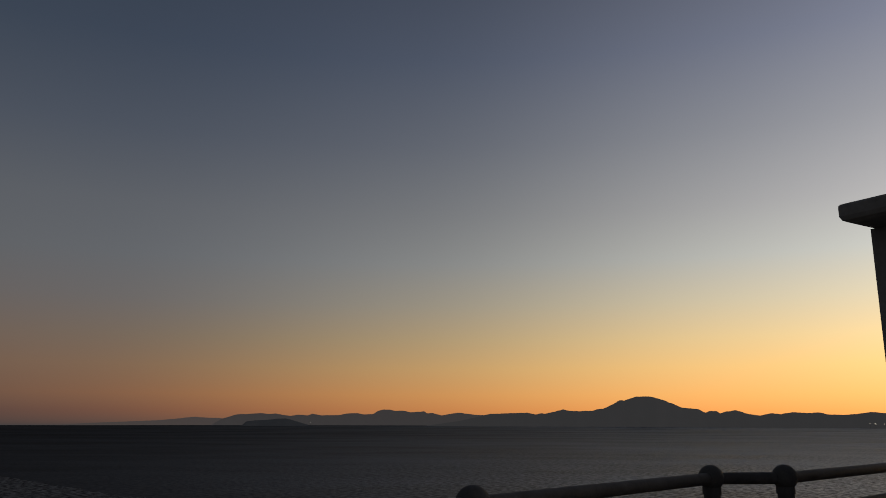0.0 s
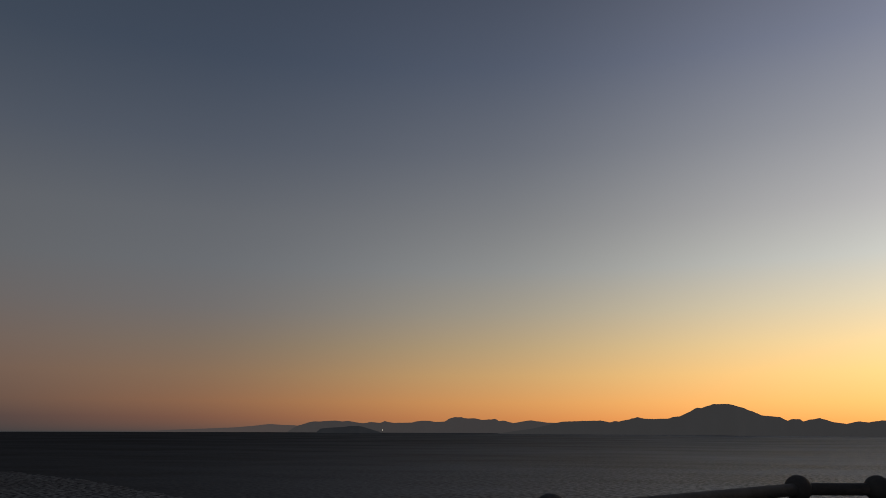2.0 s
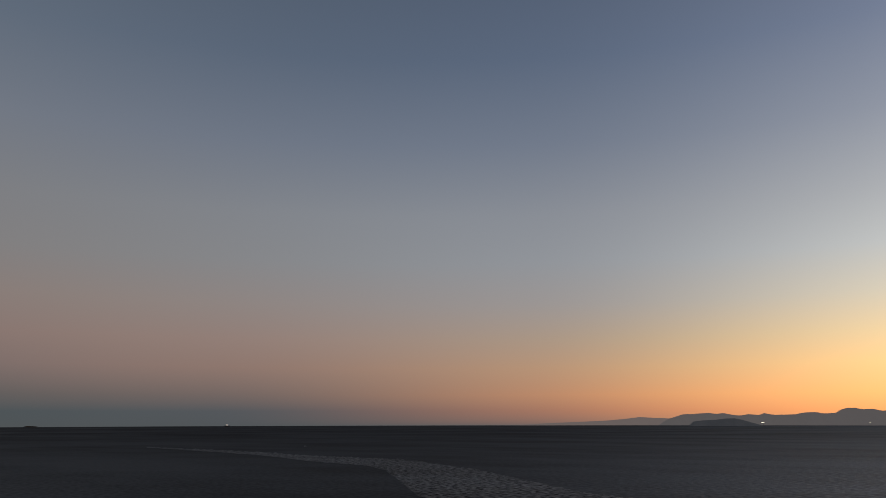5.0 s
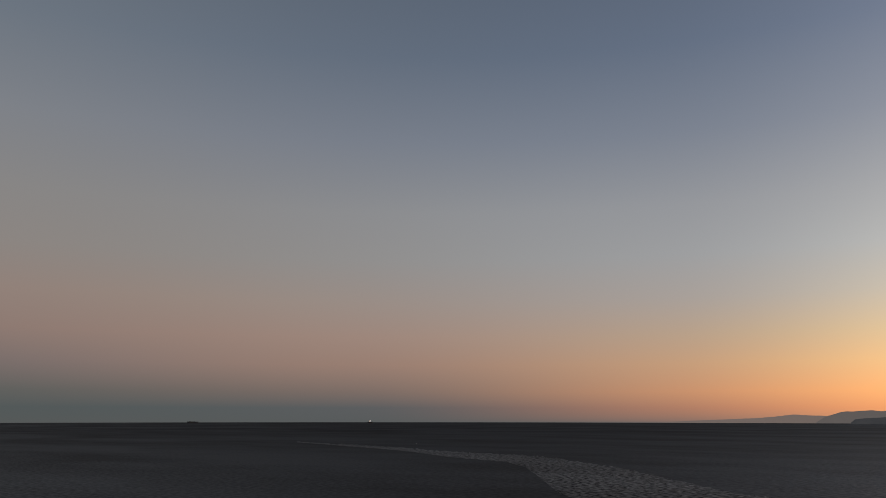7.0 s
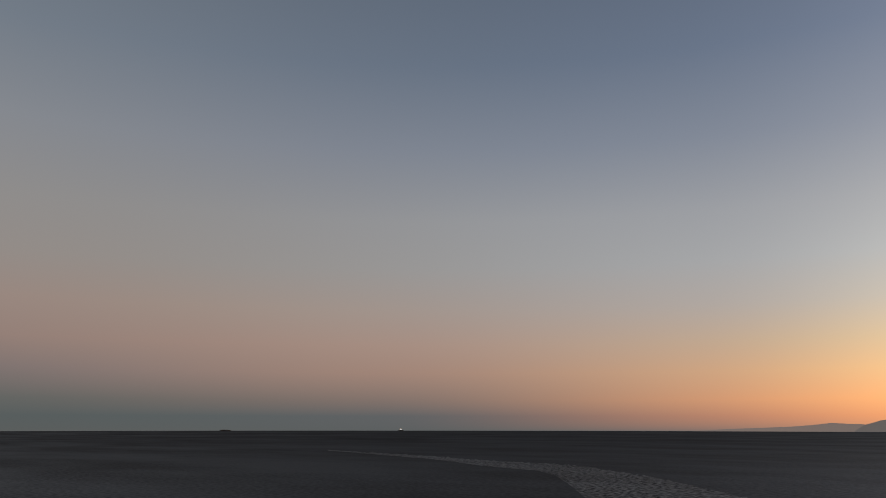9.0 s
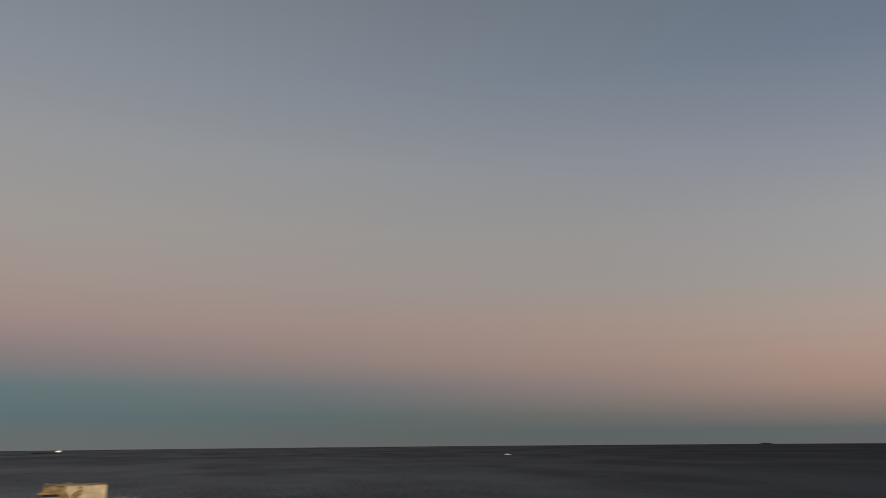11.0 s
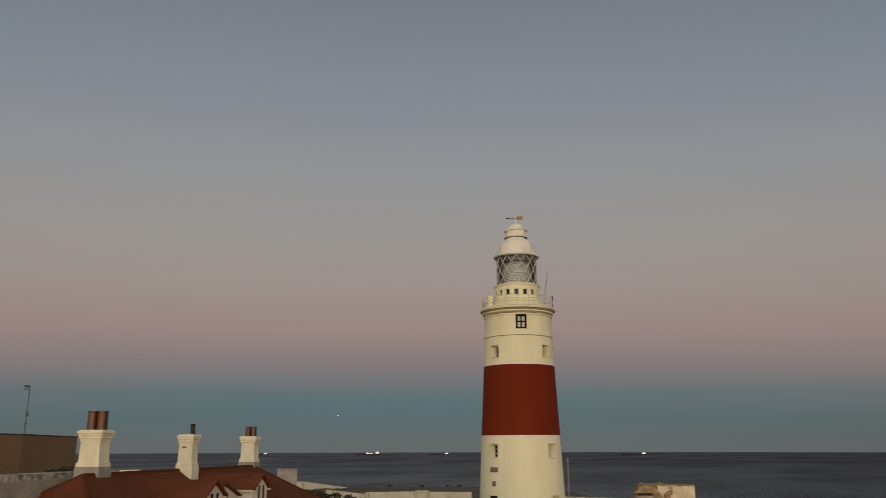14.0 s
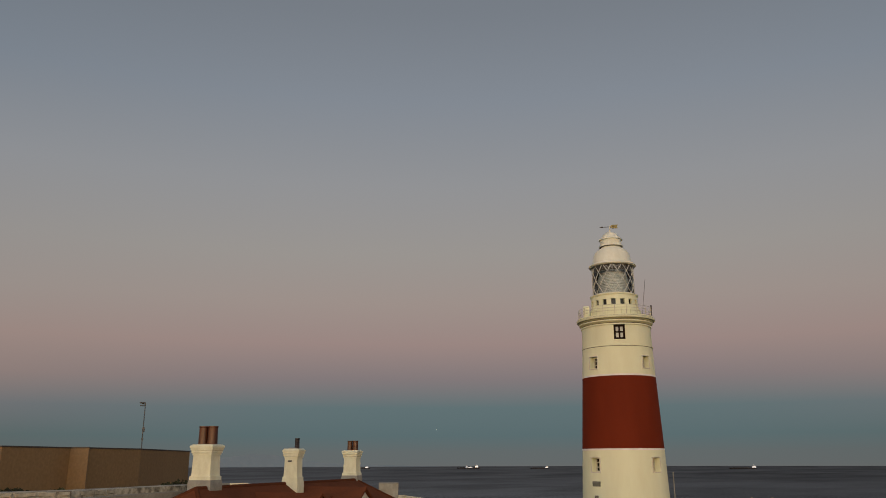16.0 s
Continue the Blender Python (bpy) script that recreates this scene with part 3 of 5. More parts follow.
def tower_wall(bm, profile, holes, depth=0.34):
    """A tapering round wall with real window recesses. holes: (first column, last column, low z, high z)."""
    zs = sorted({z for _, z in profile} | {z for h in holes for z in h[2:]})

    def radius(z):
        for (r1, z1), (r2, z2) in zip(profile, profile[1:]):
            if z1 <= z <= z2:
                return r1 + (r2 - r1) * (z - z1) / (z2 - z1)
        return profile[-1][0]

    def vert(i, z, inset=0.0):
        key = (i % SEG, round(z, 4), round(inset, 3))
        if key not in cache:
            r, a = radius(z) - inset, 2 * pi * i / SEG
            cache[key] = bm.verts.new((r * sin(a), -r * cos(a), z))
        return cache[key]

    cache = {}
    for z1, z2 in zip(zs, zs[1:]):
        for i in range(SEG):
            if any(c1 <= (i + SEG // 2) % SEG - SEG // 2 < c2 and a <= z1 and z2 <= b for c1, c2, a, b in holes):
                continue
            bm.faces.new((vert(i, z1), vert(i + 1, z1), vert(i + 1, z2), vert(i, z2)))
    for c1, c2, a, b in holes:
        for i in range(c1, c2):
            bm.faces.new((vert(i, a), vert(i + 1, a), vert(i + 1, a, depth), vert(i, a, depth)))
            bm.faces.new((vert(i, b), vert(i + 1, b), vert(i + 1, b, depth), vert(i, b, depth)))
        lev = [z for z in zs if a <= z <= b]
        for z1, z2 in zip(lev, lev[1:]):
            for i in (c1, c2):
                bm.faces.new((vert(i, z1), vert(i, z2), vert(i, z2, depth), vert(i, z1, depth)))
    return radius


def sash(parent, c1, c2, a, b, r, depth=0.34, bars=(1, 2), light=IRON, t=0.05, glass=None):
    """A window at the back of its recess: frame, glazing bars and panes."""
    mid = (c1 + c2) / 2 * 2 * pi / SEG
    w = 2 * (r - depth) * sin((c2 - c1) * pi / SEG) * 1.02
    hold = part("window", B(), light, parent)
    hold.matrix_basis = Matrix.Rotation(mid, 4, "Z") @ Matrix.Translation((0, -(r - depth - 0.03), (a + b) / 2))
    h = b - a
    bm = B()
    box(bm, (0, 0.05, 0), (w, 0.02, h))
    part("pane", bm, glass or PANE, hold)
    bm = B()
    for x in (-w / 2 + t / 2, w / 2 - t / 2):
        box(bm, (x, 0, 0), (t, 0.06, h))
    for z in (-h / 2 + t / 2, h / 2 - t / 2):
        box(bm, (0, 0, z), (w - 2 * t, 0.06, t))
    for i in range(bars[0]):
        x = -w / 2 + w * (i + 1) / (bars[0] + 1)
        box(bm, (x, 0.004, 0), (t * 0.8, 0.05, h - 2 * t))
    for i in range(bars[1]):
        z = -h / 2 + h * (i + 1) / (bars[1] + 1)
        box(bm, (0, 0.008, z), (w - 2 * t, 0.04, t * 0.7))
    part("window_frame", bm, light, hold)
    if depth > 0.2:
        bm = B()
        y, ww = -depth - 0.02, 2 * r * sin((c2 - c1) * pi / SEG)
        for x in (-ww / 2 - 0.03, ww / 2 + 0.03):
            box(bm, (x, y + 0.03, 0), (0.05, 0.10, h + 0.1), bevel=0.008)
        box(bm, (0, y, h / 2 + 0.03), (ww + 0.02, 0.06, 0.05), bevel=0.008)
        box(bm, (0, y, -h / 2 - 0.03), (ww + 0.12, 0.10, 0.06), bevel=0.008)
        part("window_surround", bm, IRON, hold)
    return hold


def make_lighthouse():
    base = at(LH, LD, GROUND)
    lh = thing("lighthouse", Matrix.Translation(base) @ Matrix.Rotation(radians(LH), 4, "Z"), "cream lighthouse tower with one broad red band", "lighthouse")
    zb1, zb2 = 7.60, 11.77
    prof_low = [(2.78, -0.4), (2.70, 1.0), (2.52, 4.8), (2.40, zb1)]
    c = lambda deg: round(deg / 360 * SEG)
    front = 4.5
    cols = lambda mid, half: (c(mid - half), c(mid - half) + max(2, c(2 * half)))
    # lower wall
    bm = B()
    rowA = (6.30, 7.08)
    rowB = (3.38, 4.17)
    holes = [(*cols(s + front, 7.5), *rowA) for s in (-45, 45, 135, 225 - 360)]
    holes += [(*cols(s + front, 7.5), *rowB) for s in (-45, 45)]
    rad = tower_wall(bm, prof_low, holes)
    part("lower_tower_wall", bm, CREAM, lh, "cream painted lower wall", True)
    for k, h in enumerate(holes):
        shut = k in (1, 5)
        sash(lh, *h, rad((h[2] + h[3]) / 2), 0.12 if k == 4 else 0.34, (1, 2), DARK if k == 4 else IRON, glass=STACKPAINT if shut else None)
    # little vents under the window
    for lo, hi, w, mt in ((5.49, 5.77, 0.56, GREYPANEL), (4.70, 4.99, 0.24, GREYPANEL)):
        z = (lo + hi) / 2
        bm = B()
        box(bm, (0, 0, 0), (w, 0.08, hi - lo), bevel=0.01)
        ob = part("vent", bm, mt, lh, "small grey wall vent")
        ob.matrix_basis = Matrix.Rotation(radians(-40), 4, "Z") @ Matrix.Translation((0, -rad(z) - 0.005, z))
        bm = B()
        for k in range(3):
            box(bm, (0, -0.045, (k - 1) * 0.07), (w * 0.86, 0.03, 0.02))
        part("slat", bm, CEMENT, ob)
    bm = B()
    z = 4.42
    lathe(bm, [(rad(z) - 0.02, z - 0.05), (rad(z) + 0.014, z - 0.05), (rad(z) + 0.014, z + 0.03), (rad(z) - 0.02, z + 0.06)], SEG)
    part("string_course", bm, CREAM, lh, "", True)
    # red band and its thin pale edges
    bm = B()
    tower_wall(bm, [(2.405, zb1), (2.20, zb2)], [])
    part("red_band", bm, RED, lh, "dark red painted band", True)
    for z, r in ((zb1 - 0.05, 2.405), (zb2 + 0.05, 2.20)):
        bm = B()
        lathe(bm, [(r - 0.03, z - 0.05), (r + 0.016, z - 0.05), (r + 0.014, z + 0.05), (r - 0.03, z + 0.05)], SEG)
        part("band_edge", bm, BANDLINE, lh, "thin white painted line", True)
    # upper wall
    bm = B()
    rowC = (12.24, 12.93)
    rowD = (13.91, 14.80)
    holes = [(*cols(s + front, 7.0), *rowC) for s in (-45, 45, 135, -135)]
    top_hole = (c(front - 9), c(front - 9) + 5, *rowD)
    rad = tower_wall(bm, [(2.20, zb2), (2.12, 13.6), (2.09, rowD[1] + 0.02)], holes + [top_hole])
    part("upper_tower_wall", bm, CREAM, lh, "cream painted upper wall", True)
    for h in holes:
        sash(lh, *h, rad(h[2]), 0.33)
    sash(lh, *top_hole, rad(rowD[0]), 0.10, (1, 1), DARK, 0.12, BARS)
    bm = B()
    zs = 13.58
    lathe(bm, [(2.1, zs - 0.04), (2.165, zs - 0.04), (2.165, zs + 0.02), (2.1, zs + 0.05)], SEG)
    part("string_course", bm, CREAM, lh, "", True)
    # cornice and gallery floor
    bm = B()
    z0 = rowD[1] + 0.02
    lathe(bm, [(2.05, z0 - 0.02), (2.15, z0 - 0.02), (2.15, z0 + 0.06), (2.10, z0 + 0.08), (2.10, z0 + 0.12), (2.24, z0 + 0.20), (2.25, z0 + 0.27), (2.18, z0 + 0.29), (2.18, z0 + 0.32), (2.38, z0 + 0.40), (2.40, z0 + 0.50), (2.34, z0 + 0.53), (2.33, z0 + 0.60), (1.2, z0 + 0.62)], SEG)
    part("gallery_cornice", bm, CREAM, lh, "moulded cream cornice under the gallery", True)
    # dark rings put the mouldings' shade, with some grime, into the grooves
    for rr, za, zb in ((2.187, z0 + 0.275, z0 + 0.332), (2.107, z0 + 0.07, z0 + 0.13), (2.131, zs - 0.068, zs - 0.034), (2.335, z0 + 0.368, z0 + 0.398), (2.352, z0 + 0.515, z0 + 0.535)):
        bm = B()
        lathe(bm, [(rr - 0.02, za), (rr, za), (rr, zb), (rr - 0.02, zb)], SEG)
        part("shade_grime_line", bm, SHADEGRIME, lh, "dark line of painted shade and grime in the moulding's groove", True)
    zg = z0 + 0.62
    # gallery rail
    for k in range(20):
        a = 2 * pi * k / 20
        bm = B()
        rod(bm, (2.24 * sin(a), -2.24 * cos(a), zg - 0.03), (2.24 * sin(a), -2.24 * cos(a), zg + 0.56), 0.018, seg=8)
        part("rail_post", bm, RAILIRON, lh)
    for z in (0.2, 0.38, 0.56):
        bm = B()
        for k in range(60):
            a, b = 2 * pi * k / 60, 2 * pi * (k + 1) / 60
            rod(bm, (2.24 * sin(a), -2.24 * cos(a), zg + z), (2.24 * sin(b), -2.24 * cos(b), zg + z), 0.013, seg=6)
        part("gallery_rail", bm, RAILIRON, lh)
    # lantern drum with small square openings
    zd = 16.82
    bm = B()
    hz = (16.17, 16.52)
    holes = [(k * 6 - 2, k * 6 + 1, *hz) for k in range(-8, 8)]
    lathe(bm, [(1.56, zg - 0.05), (1.56, zg + 0.50), (1.50, zg + 0.54), (1.40, zg + 0.54)], SEG)
    part("lantern_plinth", bm, CREAM, lh, "", True)
    bm = B()
    rad2 = tower_wall(bm, [(1.45, zg + 0.52), (1.42, zd)], holes, 0.14)
    part("lantern_drum", bm, CREAM, lh, "cream drum with small square openings", True)
    for h in holes:
        bm = B()
        mid = (h[0] + h[1]) / 2 * 2 * pi / SEG
        box(bm, (0, 0, 0), (0.30, 0.02, hz[1] - hz[0] + 0.04))
        ob = part("drum_window", bm, PANE, lh)
        ob.matrix_basis = Matrix.Rotation(mid, 4, "Z") @ Matrix.Translation((0, -1.27, (hz[0] + hz[1]) / 2))
    for k in range(-8, 8):
        a = (k * 6 - 0.5) * 2 * pi / SEG
        bm = B()
        box(bm, (0, 0, 0), (0.36, 0.05, 0.30), bevel=0.012)
        ob = part("plinth_panel", bm, CREAM, lh)
        ob.matrix_basis = Matrix.Rotation(a, 4, "Z") @ Matrix.Translation((0, -1.575, zg + 0.27))
    bm = B()
    lathe(bm, [(0.9, zd - 0.02), (1.47, zd - 0.02), (1.49, zd + 0.05), (1.36, zd + 0.09), (0.9, zd + 0.09)], SEG)
    part("lantern_sill", bm, CREAM, lh, "", True)
    # glazing with crossing diagonal bars
    z1, z2 = zd + 0.08, 18.80
    bm = B()
    lathe(bm, [(1.27, z1), (1.27, z2)], SEG, False)
    g = part("lantern_glazing", bm, GLASS, lh, "clear lantern glass", True)
    g.visible_shadow = False
    n = 13
    for k in range(n):
        for way in (1, -1):
            bm = B()
            steps = 10
            pts = []
            for s in range(steps + 1):
                a = 2 * pi * (k + way * 2.0 * s / steps) / n
                pts.append((1.285 * sin(a), -1.285 * cos(a), z1 + (z2 - z1) * s / steps))
            for p, q in zip(pts, pts[1:]):
                rod(bm, p, q, 0.022, seg=5)
            part("glazing_bar", bm, BARS, lh)
    for z in (z1 + 0.02, z2 - 0.02):
        bm = B()
        lathe(bm, [(1.25, z - 0.04), (1.31, z - 0.04), (1.31, z + 0.04), (1.25, z + 0.04)], SEG)
        part("glazing_ring", bm, BARS, lh, "", True)
    # lens and its pedestal
    zl = z1 + 0.15
    prof = [(0.3, z1 - 0.3), (0.3, zl), (0.62, zl)]
    hh = z2 - z1 - 0.55
    for k in range(15):
        zz = zl + hh * k / 14
        bulge = 0.80 + 0.16 * sin(pi * k / 14)
        prof += [(bulge - 0.04, zz), (bulge, zz + hh / 30)]
    prof += [(0.4, zl + hh + 0.1)]
    bm = B()
    lathe(bm, prof, 48)
    part("lens", bm, LENS, lh, "ribbed glass lens behind the lantern bars", False)
    bm = B()
    lathe(bm, [(1.22, z2 - 0.42), (1.24, z2)], SEG, False)
    part("lantern_blind", bm, COPING, lh, "dark blind round the top of the lantern", True)
    # roof, ventilator, vane
    zr = z2
    top = 21.15
    h = top - zr
    bm = B()
    lathe(bm, [(1.2, zr - 0.01), (1.42, zr - 0.05), (1.48, zr + 0.01), (1.46, zr + 0.07), (1.38, zr + 0.11), (1.24, zr + 0.18), (1.12, zr + 0.34 * h), (1.0, zr + 0.42 * h), (0.85, zr + 0.47 * h), (0.66, zr + 0.50 * h), (0.66, zr + 0.52 * h)], SEG)
    part("lantern_roof", bm, DOMEPAINT, lh, "pale domed metal roof", True)
    bm = B()
    lathe(bm, [(0.63, zr + 0.51 * h), (0.63, zr + 0.55 * h), (0.76, zr + 0.56 * h), (0.75, zr + 0.59 * h), (0.64, zr + 0.61 * h), (0.66, zr + 0.74 * h), (0.75, zr + 0.75 * h), (0.74, zr + 0.77 * h), (0.60, zr + 0.80 * h), (0.52, zr + 0.88 * h), (0.36, zr + 0.95 * h), (0.16, zr + 0.99 * h), (0.05, zr + h)], 48)
    part("ventilator", bm, DOMEPAINT, lh, "pale ventilator dome", True)
    bm = B()
    lathe(bm, [(0.66, zr + 0.545 * h), (0.72, zr + 0.55 * h), (0.72, zr + 0.565 * h), (0.66, zr + 0.57 * h)], 48)
    part("ventilator_ring", bm, COPING, lh, "", True)
    bm = B()
    rod(bm, (0, 0, top - 0.03), (0, 0, top + 0.42), 0.035)
    part("vane_spindle", bm, IRON, lh)
    bm = B()
    rod(bm, (-0.50, 0, top + 0.34), (0.3, 0, top + 0.34), 0.022)
    rod(bm, (-0.66, 0, top + 0.34), (-0.46, 0, top + 0.34), 0.004, 0.06)
    part("vane_arrow", bm, COPING, lh, "dark vane arrow")
    bm = B()
    o = [(0.05, 0.36), (0.16, 0.30), (0.5, 0.30), (0.46, 0.42), (0.52, 0.54), (0.16, 0.54), (0.05, 0.48)]
    lo = [bm.verts.new((x, -0.02, top + z - 0.08)) for x, z in o]
    up = [bm.verts.new((x, 0.02, top + z - 0.08)) for x, z in o]
    bm.faces.new(lo)
    bm.faces.new(up)
    for i in range(len(o)):
        j = (i + 1) % len(o)
        bm.faces.new((lo[i], lo[j], up[j], up[i]))
    part("vane_tail", bm, GOLD, lh, "gilded vane tail")
    # things fixed on the gallery
    bm = B()
    rod(bm, (1.62, -0.9, zg - 0.02), (1.76, -0.92, zg + 1.0), 0.009, 0.008, 8)
    rod(bm, (1.76, -0.92, zg + 1.0), (1.93, -0.95, zg + 2.25), 0.016, 0.012, 8)
    part("antenna", bm, POLE, lh, "thin whip antenna on the gallery")
    bm = B()
    box(bm, (-1.72, -0.85, zg + 0.36), (0.36, 0.36, 0.74), bevel=0.04)
    part("cabinet", bm, CREAM, lh, "cream box on the gallery")
    bm = B()
    rod(bm, (2.2, -0.5, zg + 0.02), (2.2, -0.5, zg + 0.5), 0.02)
    rod(bm, (2.2, -0.5, zg + 0.5), (2.2, -0.5, zg + 0.72), 0.045)
    part("gallery_lamp", bm, COPING, lh, "small dark lamp on the rail")


make_lighthouse()


# ---------------------------------------------------------------- keepers' house
def chimney(name, parent, x, y, z0, half, top, pots, pot_r, pot_h, kx=0.82, ky=1.12, dark_pots=False, pot_y=0.0):
    """A painted stack: cement foot, splayed base, shaft, moulded cap, clay pots."""
    steps = [(1.08, 0.12), (1.08, 0.25), (0.98, 0.27), (0.95, 0.33), (0.90, top * 0.72), (0.97, top * 0.72), (0.97, top * 0.77), (1.05, top * 0.79),
             (1.05, top * 0.84), (1.12, top * 0.86), (1.12, top * 0.90), (1.19, top * 0.91), (1.19, top * 0.96), (1.0, top)]
    stack = part(name, loft(B(), [(half * k, z) for k, z in steps], kx, ky), STACKPAINT, parent, "cream painted chimney stack")
    stack.matrix_basis = Matrix.Translation((x, y, z0))
    part("chimney_foot", loft(B(), [(half * 1.16, -0.9), (half * 1.16, 0.02), (half * 1.1, 0.13)], kx, ky), STACKPAINT if dark_pots else CEMENT, stack, "cream painted foot" if dark_pots else "grey cement flashing")
    for k in range(pots):
        py = pot_y + (k - (pots - 1) / 2) * pot_r * 2.1
        bm = B()
        lathe(bm, [(pot_r, top - 0.03), (pot_r * 0.93, top + pot_h * 0.5), (pot_r * 0.92, top + pot_h * 0.92), (pot_r, top + pot_h * 0.95), (pot_r, top + pot_h), (pot_r * 0.8, top + pot_h), (pot_r * 0.78, top + pot_h * 0.7), (0.01, top + pot_h * 0.7)], 24)
        pot = part("chimney_pot", bm, SOOT if dark_pots else POT, stack, "dark sooty pot" if dark_pots else "glossy red-brown clay pot", True)
        pot.location = (0.03, py, 0)
    return stack


def dormer(house, x, y_front, z_ridge, half, back, fall):
    """A gabled dormer whose face looks out of the roof's near slope."""
    dm = part("dormer", B(), WHITE, house, "white gabled dormer with a tiled roof")
    dm.location = (x, y_front, z_ridge)
    wall_h = 1.3
    bm = B()
    o = [(-half, -fall - wall_h), (half, -fall - wall_h), (half, -fall), (0, -0.06), (-half, -fall)]
    f1 = [bm.verts.new((a, 0, b)) for a, b in o]
    f2 = [bm.verts.new((a, back, b)) for a, b in o]
    bm.faces.new(f1)
    bm.faces.new(f2)
    for i in range(5):
        j = (i + 1) % 5
        bm.faces.new((f1[i], f1[j], f2[j], f2[i]))
    part("dormer_wall", bm, WHITE, dm)
    for s in (-1, 1):
        bm = B()
        slab(bm, [(0, -0.16, 0.05), (0, back, 0.05), (s * (half + 0.14), back, -fall - 0.08), (s * (half + 0.14), -0.16, -fall - 0.08)], 0.07)
        part("dormer_roof", bm, ROOF, dm, "red clay tiles")
        bm = B()
        box(bm, (s * (half + 0.10), back / 2 - 0.05, -fall - 0.15), (0.10, back + 0.1, 0.07))
        part("gutter", bm, IRON, dm, "white gutter board")
    for s in (-1, 1):
        w = part("window", B(), IRON, dm)
        w.location = (s * 0.2, -0.03, -fall - 0.26)
        part("pane", box(B(), (0, 0, 0), (0.27, 0.03, 0.58)), PANE, w)
        bm = B()
        for sx in (-0.15, 0.15):
            box(bm, (sx, -0.02, 0), (0.05, 0.05, 0.66))
        for sz in (-0.31, 0.31):
            box(bm, (0, -0.02, sz), (0.25, 0.05, 0.05))
        part("window_frame", bm, IRON, w)
    return dm


def make_house():
    p1, p3 = at(141.9, 30.0), at(132.1, 40.0)
    mid = (p1 + p3) / 2
    rz = atan2(p3.y - p1.y, p3.x - p1.x)
    L = (p3 - p1).length / 2
    rise, W = 2.8, 4.3
    zr = EYE.z - 0.91 - GROUND
    ze = zr - rise
    house = thing("keepers_house", Matrix.Translation((mid.x, mid.y, GROUND)) @ Matrix.Rotation(rz, 4, "Z"), "low keepers' house with hipped red tile roof", "house")
    R = L + 0.45
    bm = B()
    box(bm, (0, 0, ze / 2 - 0.2), (2 * (R + W) - 0.9, 2 * W - 0.9, ze + 0.3))
    part("wall", bm, WHITE, house, "white rendered house wall")
    eave = [(-R - W, -W, ze), (R + W, -W, ze), (R + W, W, ze), (-R - W, W, ze)]
    r1, r2 = (-R, 0, zr), (R, 0, zr)
    for pts in ((eave[0], eave[1], r2, r1), (eave[2], eave[3], r1, r2), (eave[1], eave[2], r2), (eave[3], eave[0], r1)):
        part("roof_slope", slab(B(), pts, 0.12), ROOF, house, "red-brown clay tile roof slope")
    # ridge and hip tiles
    for a, b in ((r1, r2), (r1, eave[0]), (r1, eave[3]), (r2, eave[1]), (r2, eave[2])):
        a, b = Vector(a), Vector(b)
        n = int((b - a).length / 0.42)
        tile = None
        for k in range(n):
            p, q = a + (b - a) * k / n, a + (b - a) * (k + 1.06) / n
            if tile is None:
                bm = B()
                rod(bm, (0, 0, -0.035), q - p - Vector((0, 0, 0.035)), 0.09, 0.08, 8)
                tile = part("ridge_tile", bm, RIDGE, house)
                tile.location = p
            else:
                ob = new("ridge_tile", tile.data)
                ob.parent = house
                ob.location = p
    chimney("chimney", house, -L + 0.42, 0.30, zr + 0.11, 0.37, 1.36, 2, 0.185, 0.64, pot_y=0.02)
    middle = chimney("chimney", house, -0.15, -0.22, zr - 0.02, 0.29, 1.40, 1, 0.10, 0.42, dark_pots=True, pot_y=-0.12)
    # small raised block as a dark mark high on the stack
    part("dark_mark", box(B(), (-0.275, 0.02, 0.90), (0.05, 0.16, 0.05), bevel=0.01), SOOT, middle, "small raised dark mark")
    part("flashing", loft(B(), [(0.20, 1.40), (0.14, 1.44)]), CEMENT, middle, "worn mortar bed")
    chimney("chimney", house, L + 0.64, 0.30, zr + 0.05, 0.325, 1.33, 2, 0.14, 0.46, pot_y=0.0)
    s = rise / W
    for x, yf, drop, half, fall in ((-3.2, -3.1, 0.30, 0.72, 0.45), (0.58, -3.1, 0.20, 0.66, 0.44), (-1.74, -2.7, 0.46, 1.15, 0.38)):
        zd = zr - drop
        dormer(house, x, yf, zd, half, -yf - drop / s * 0.7, fall)
    return house


make_house()


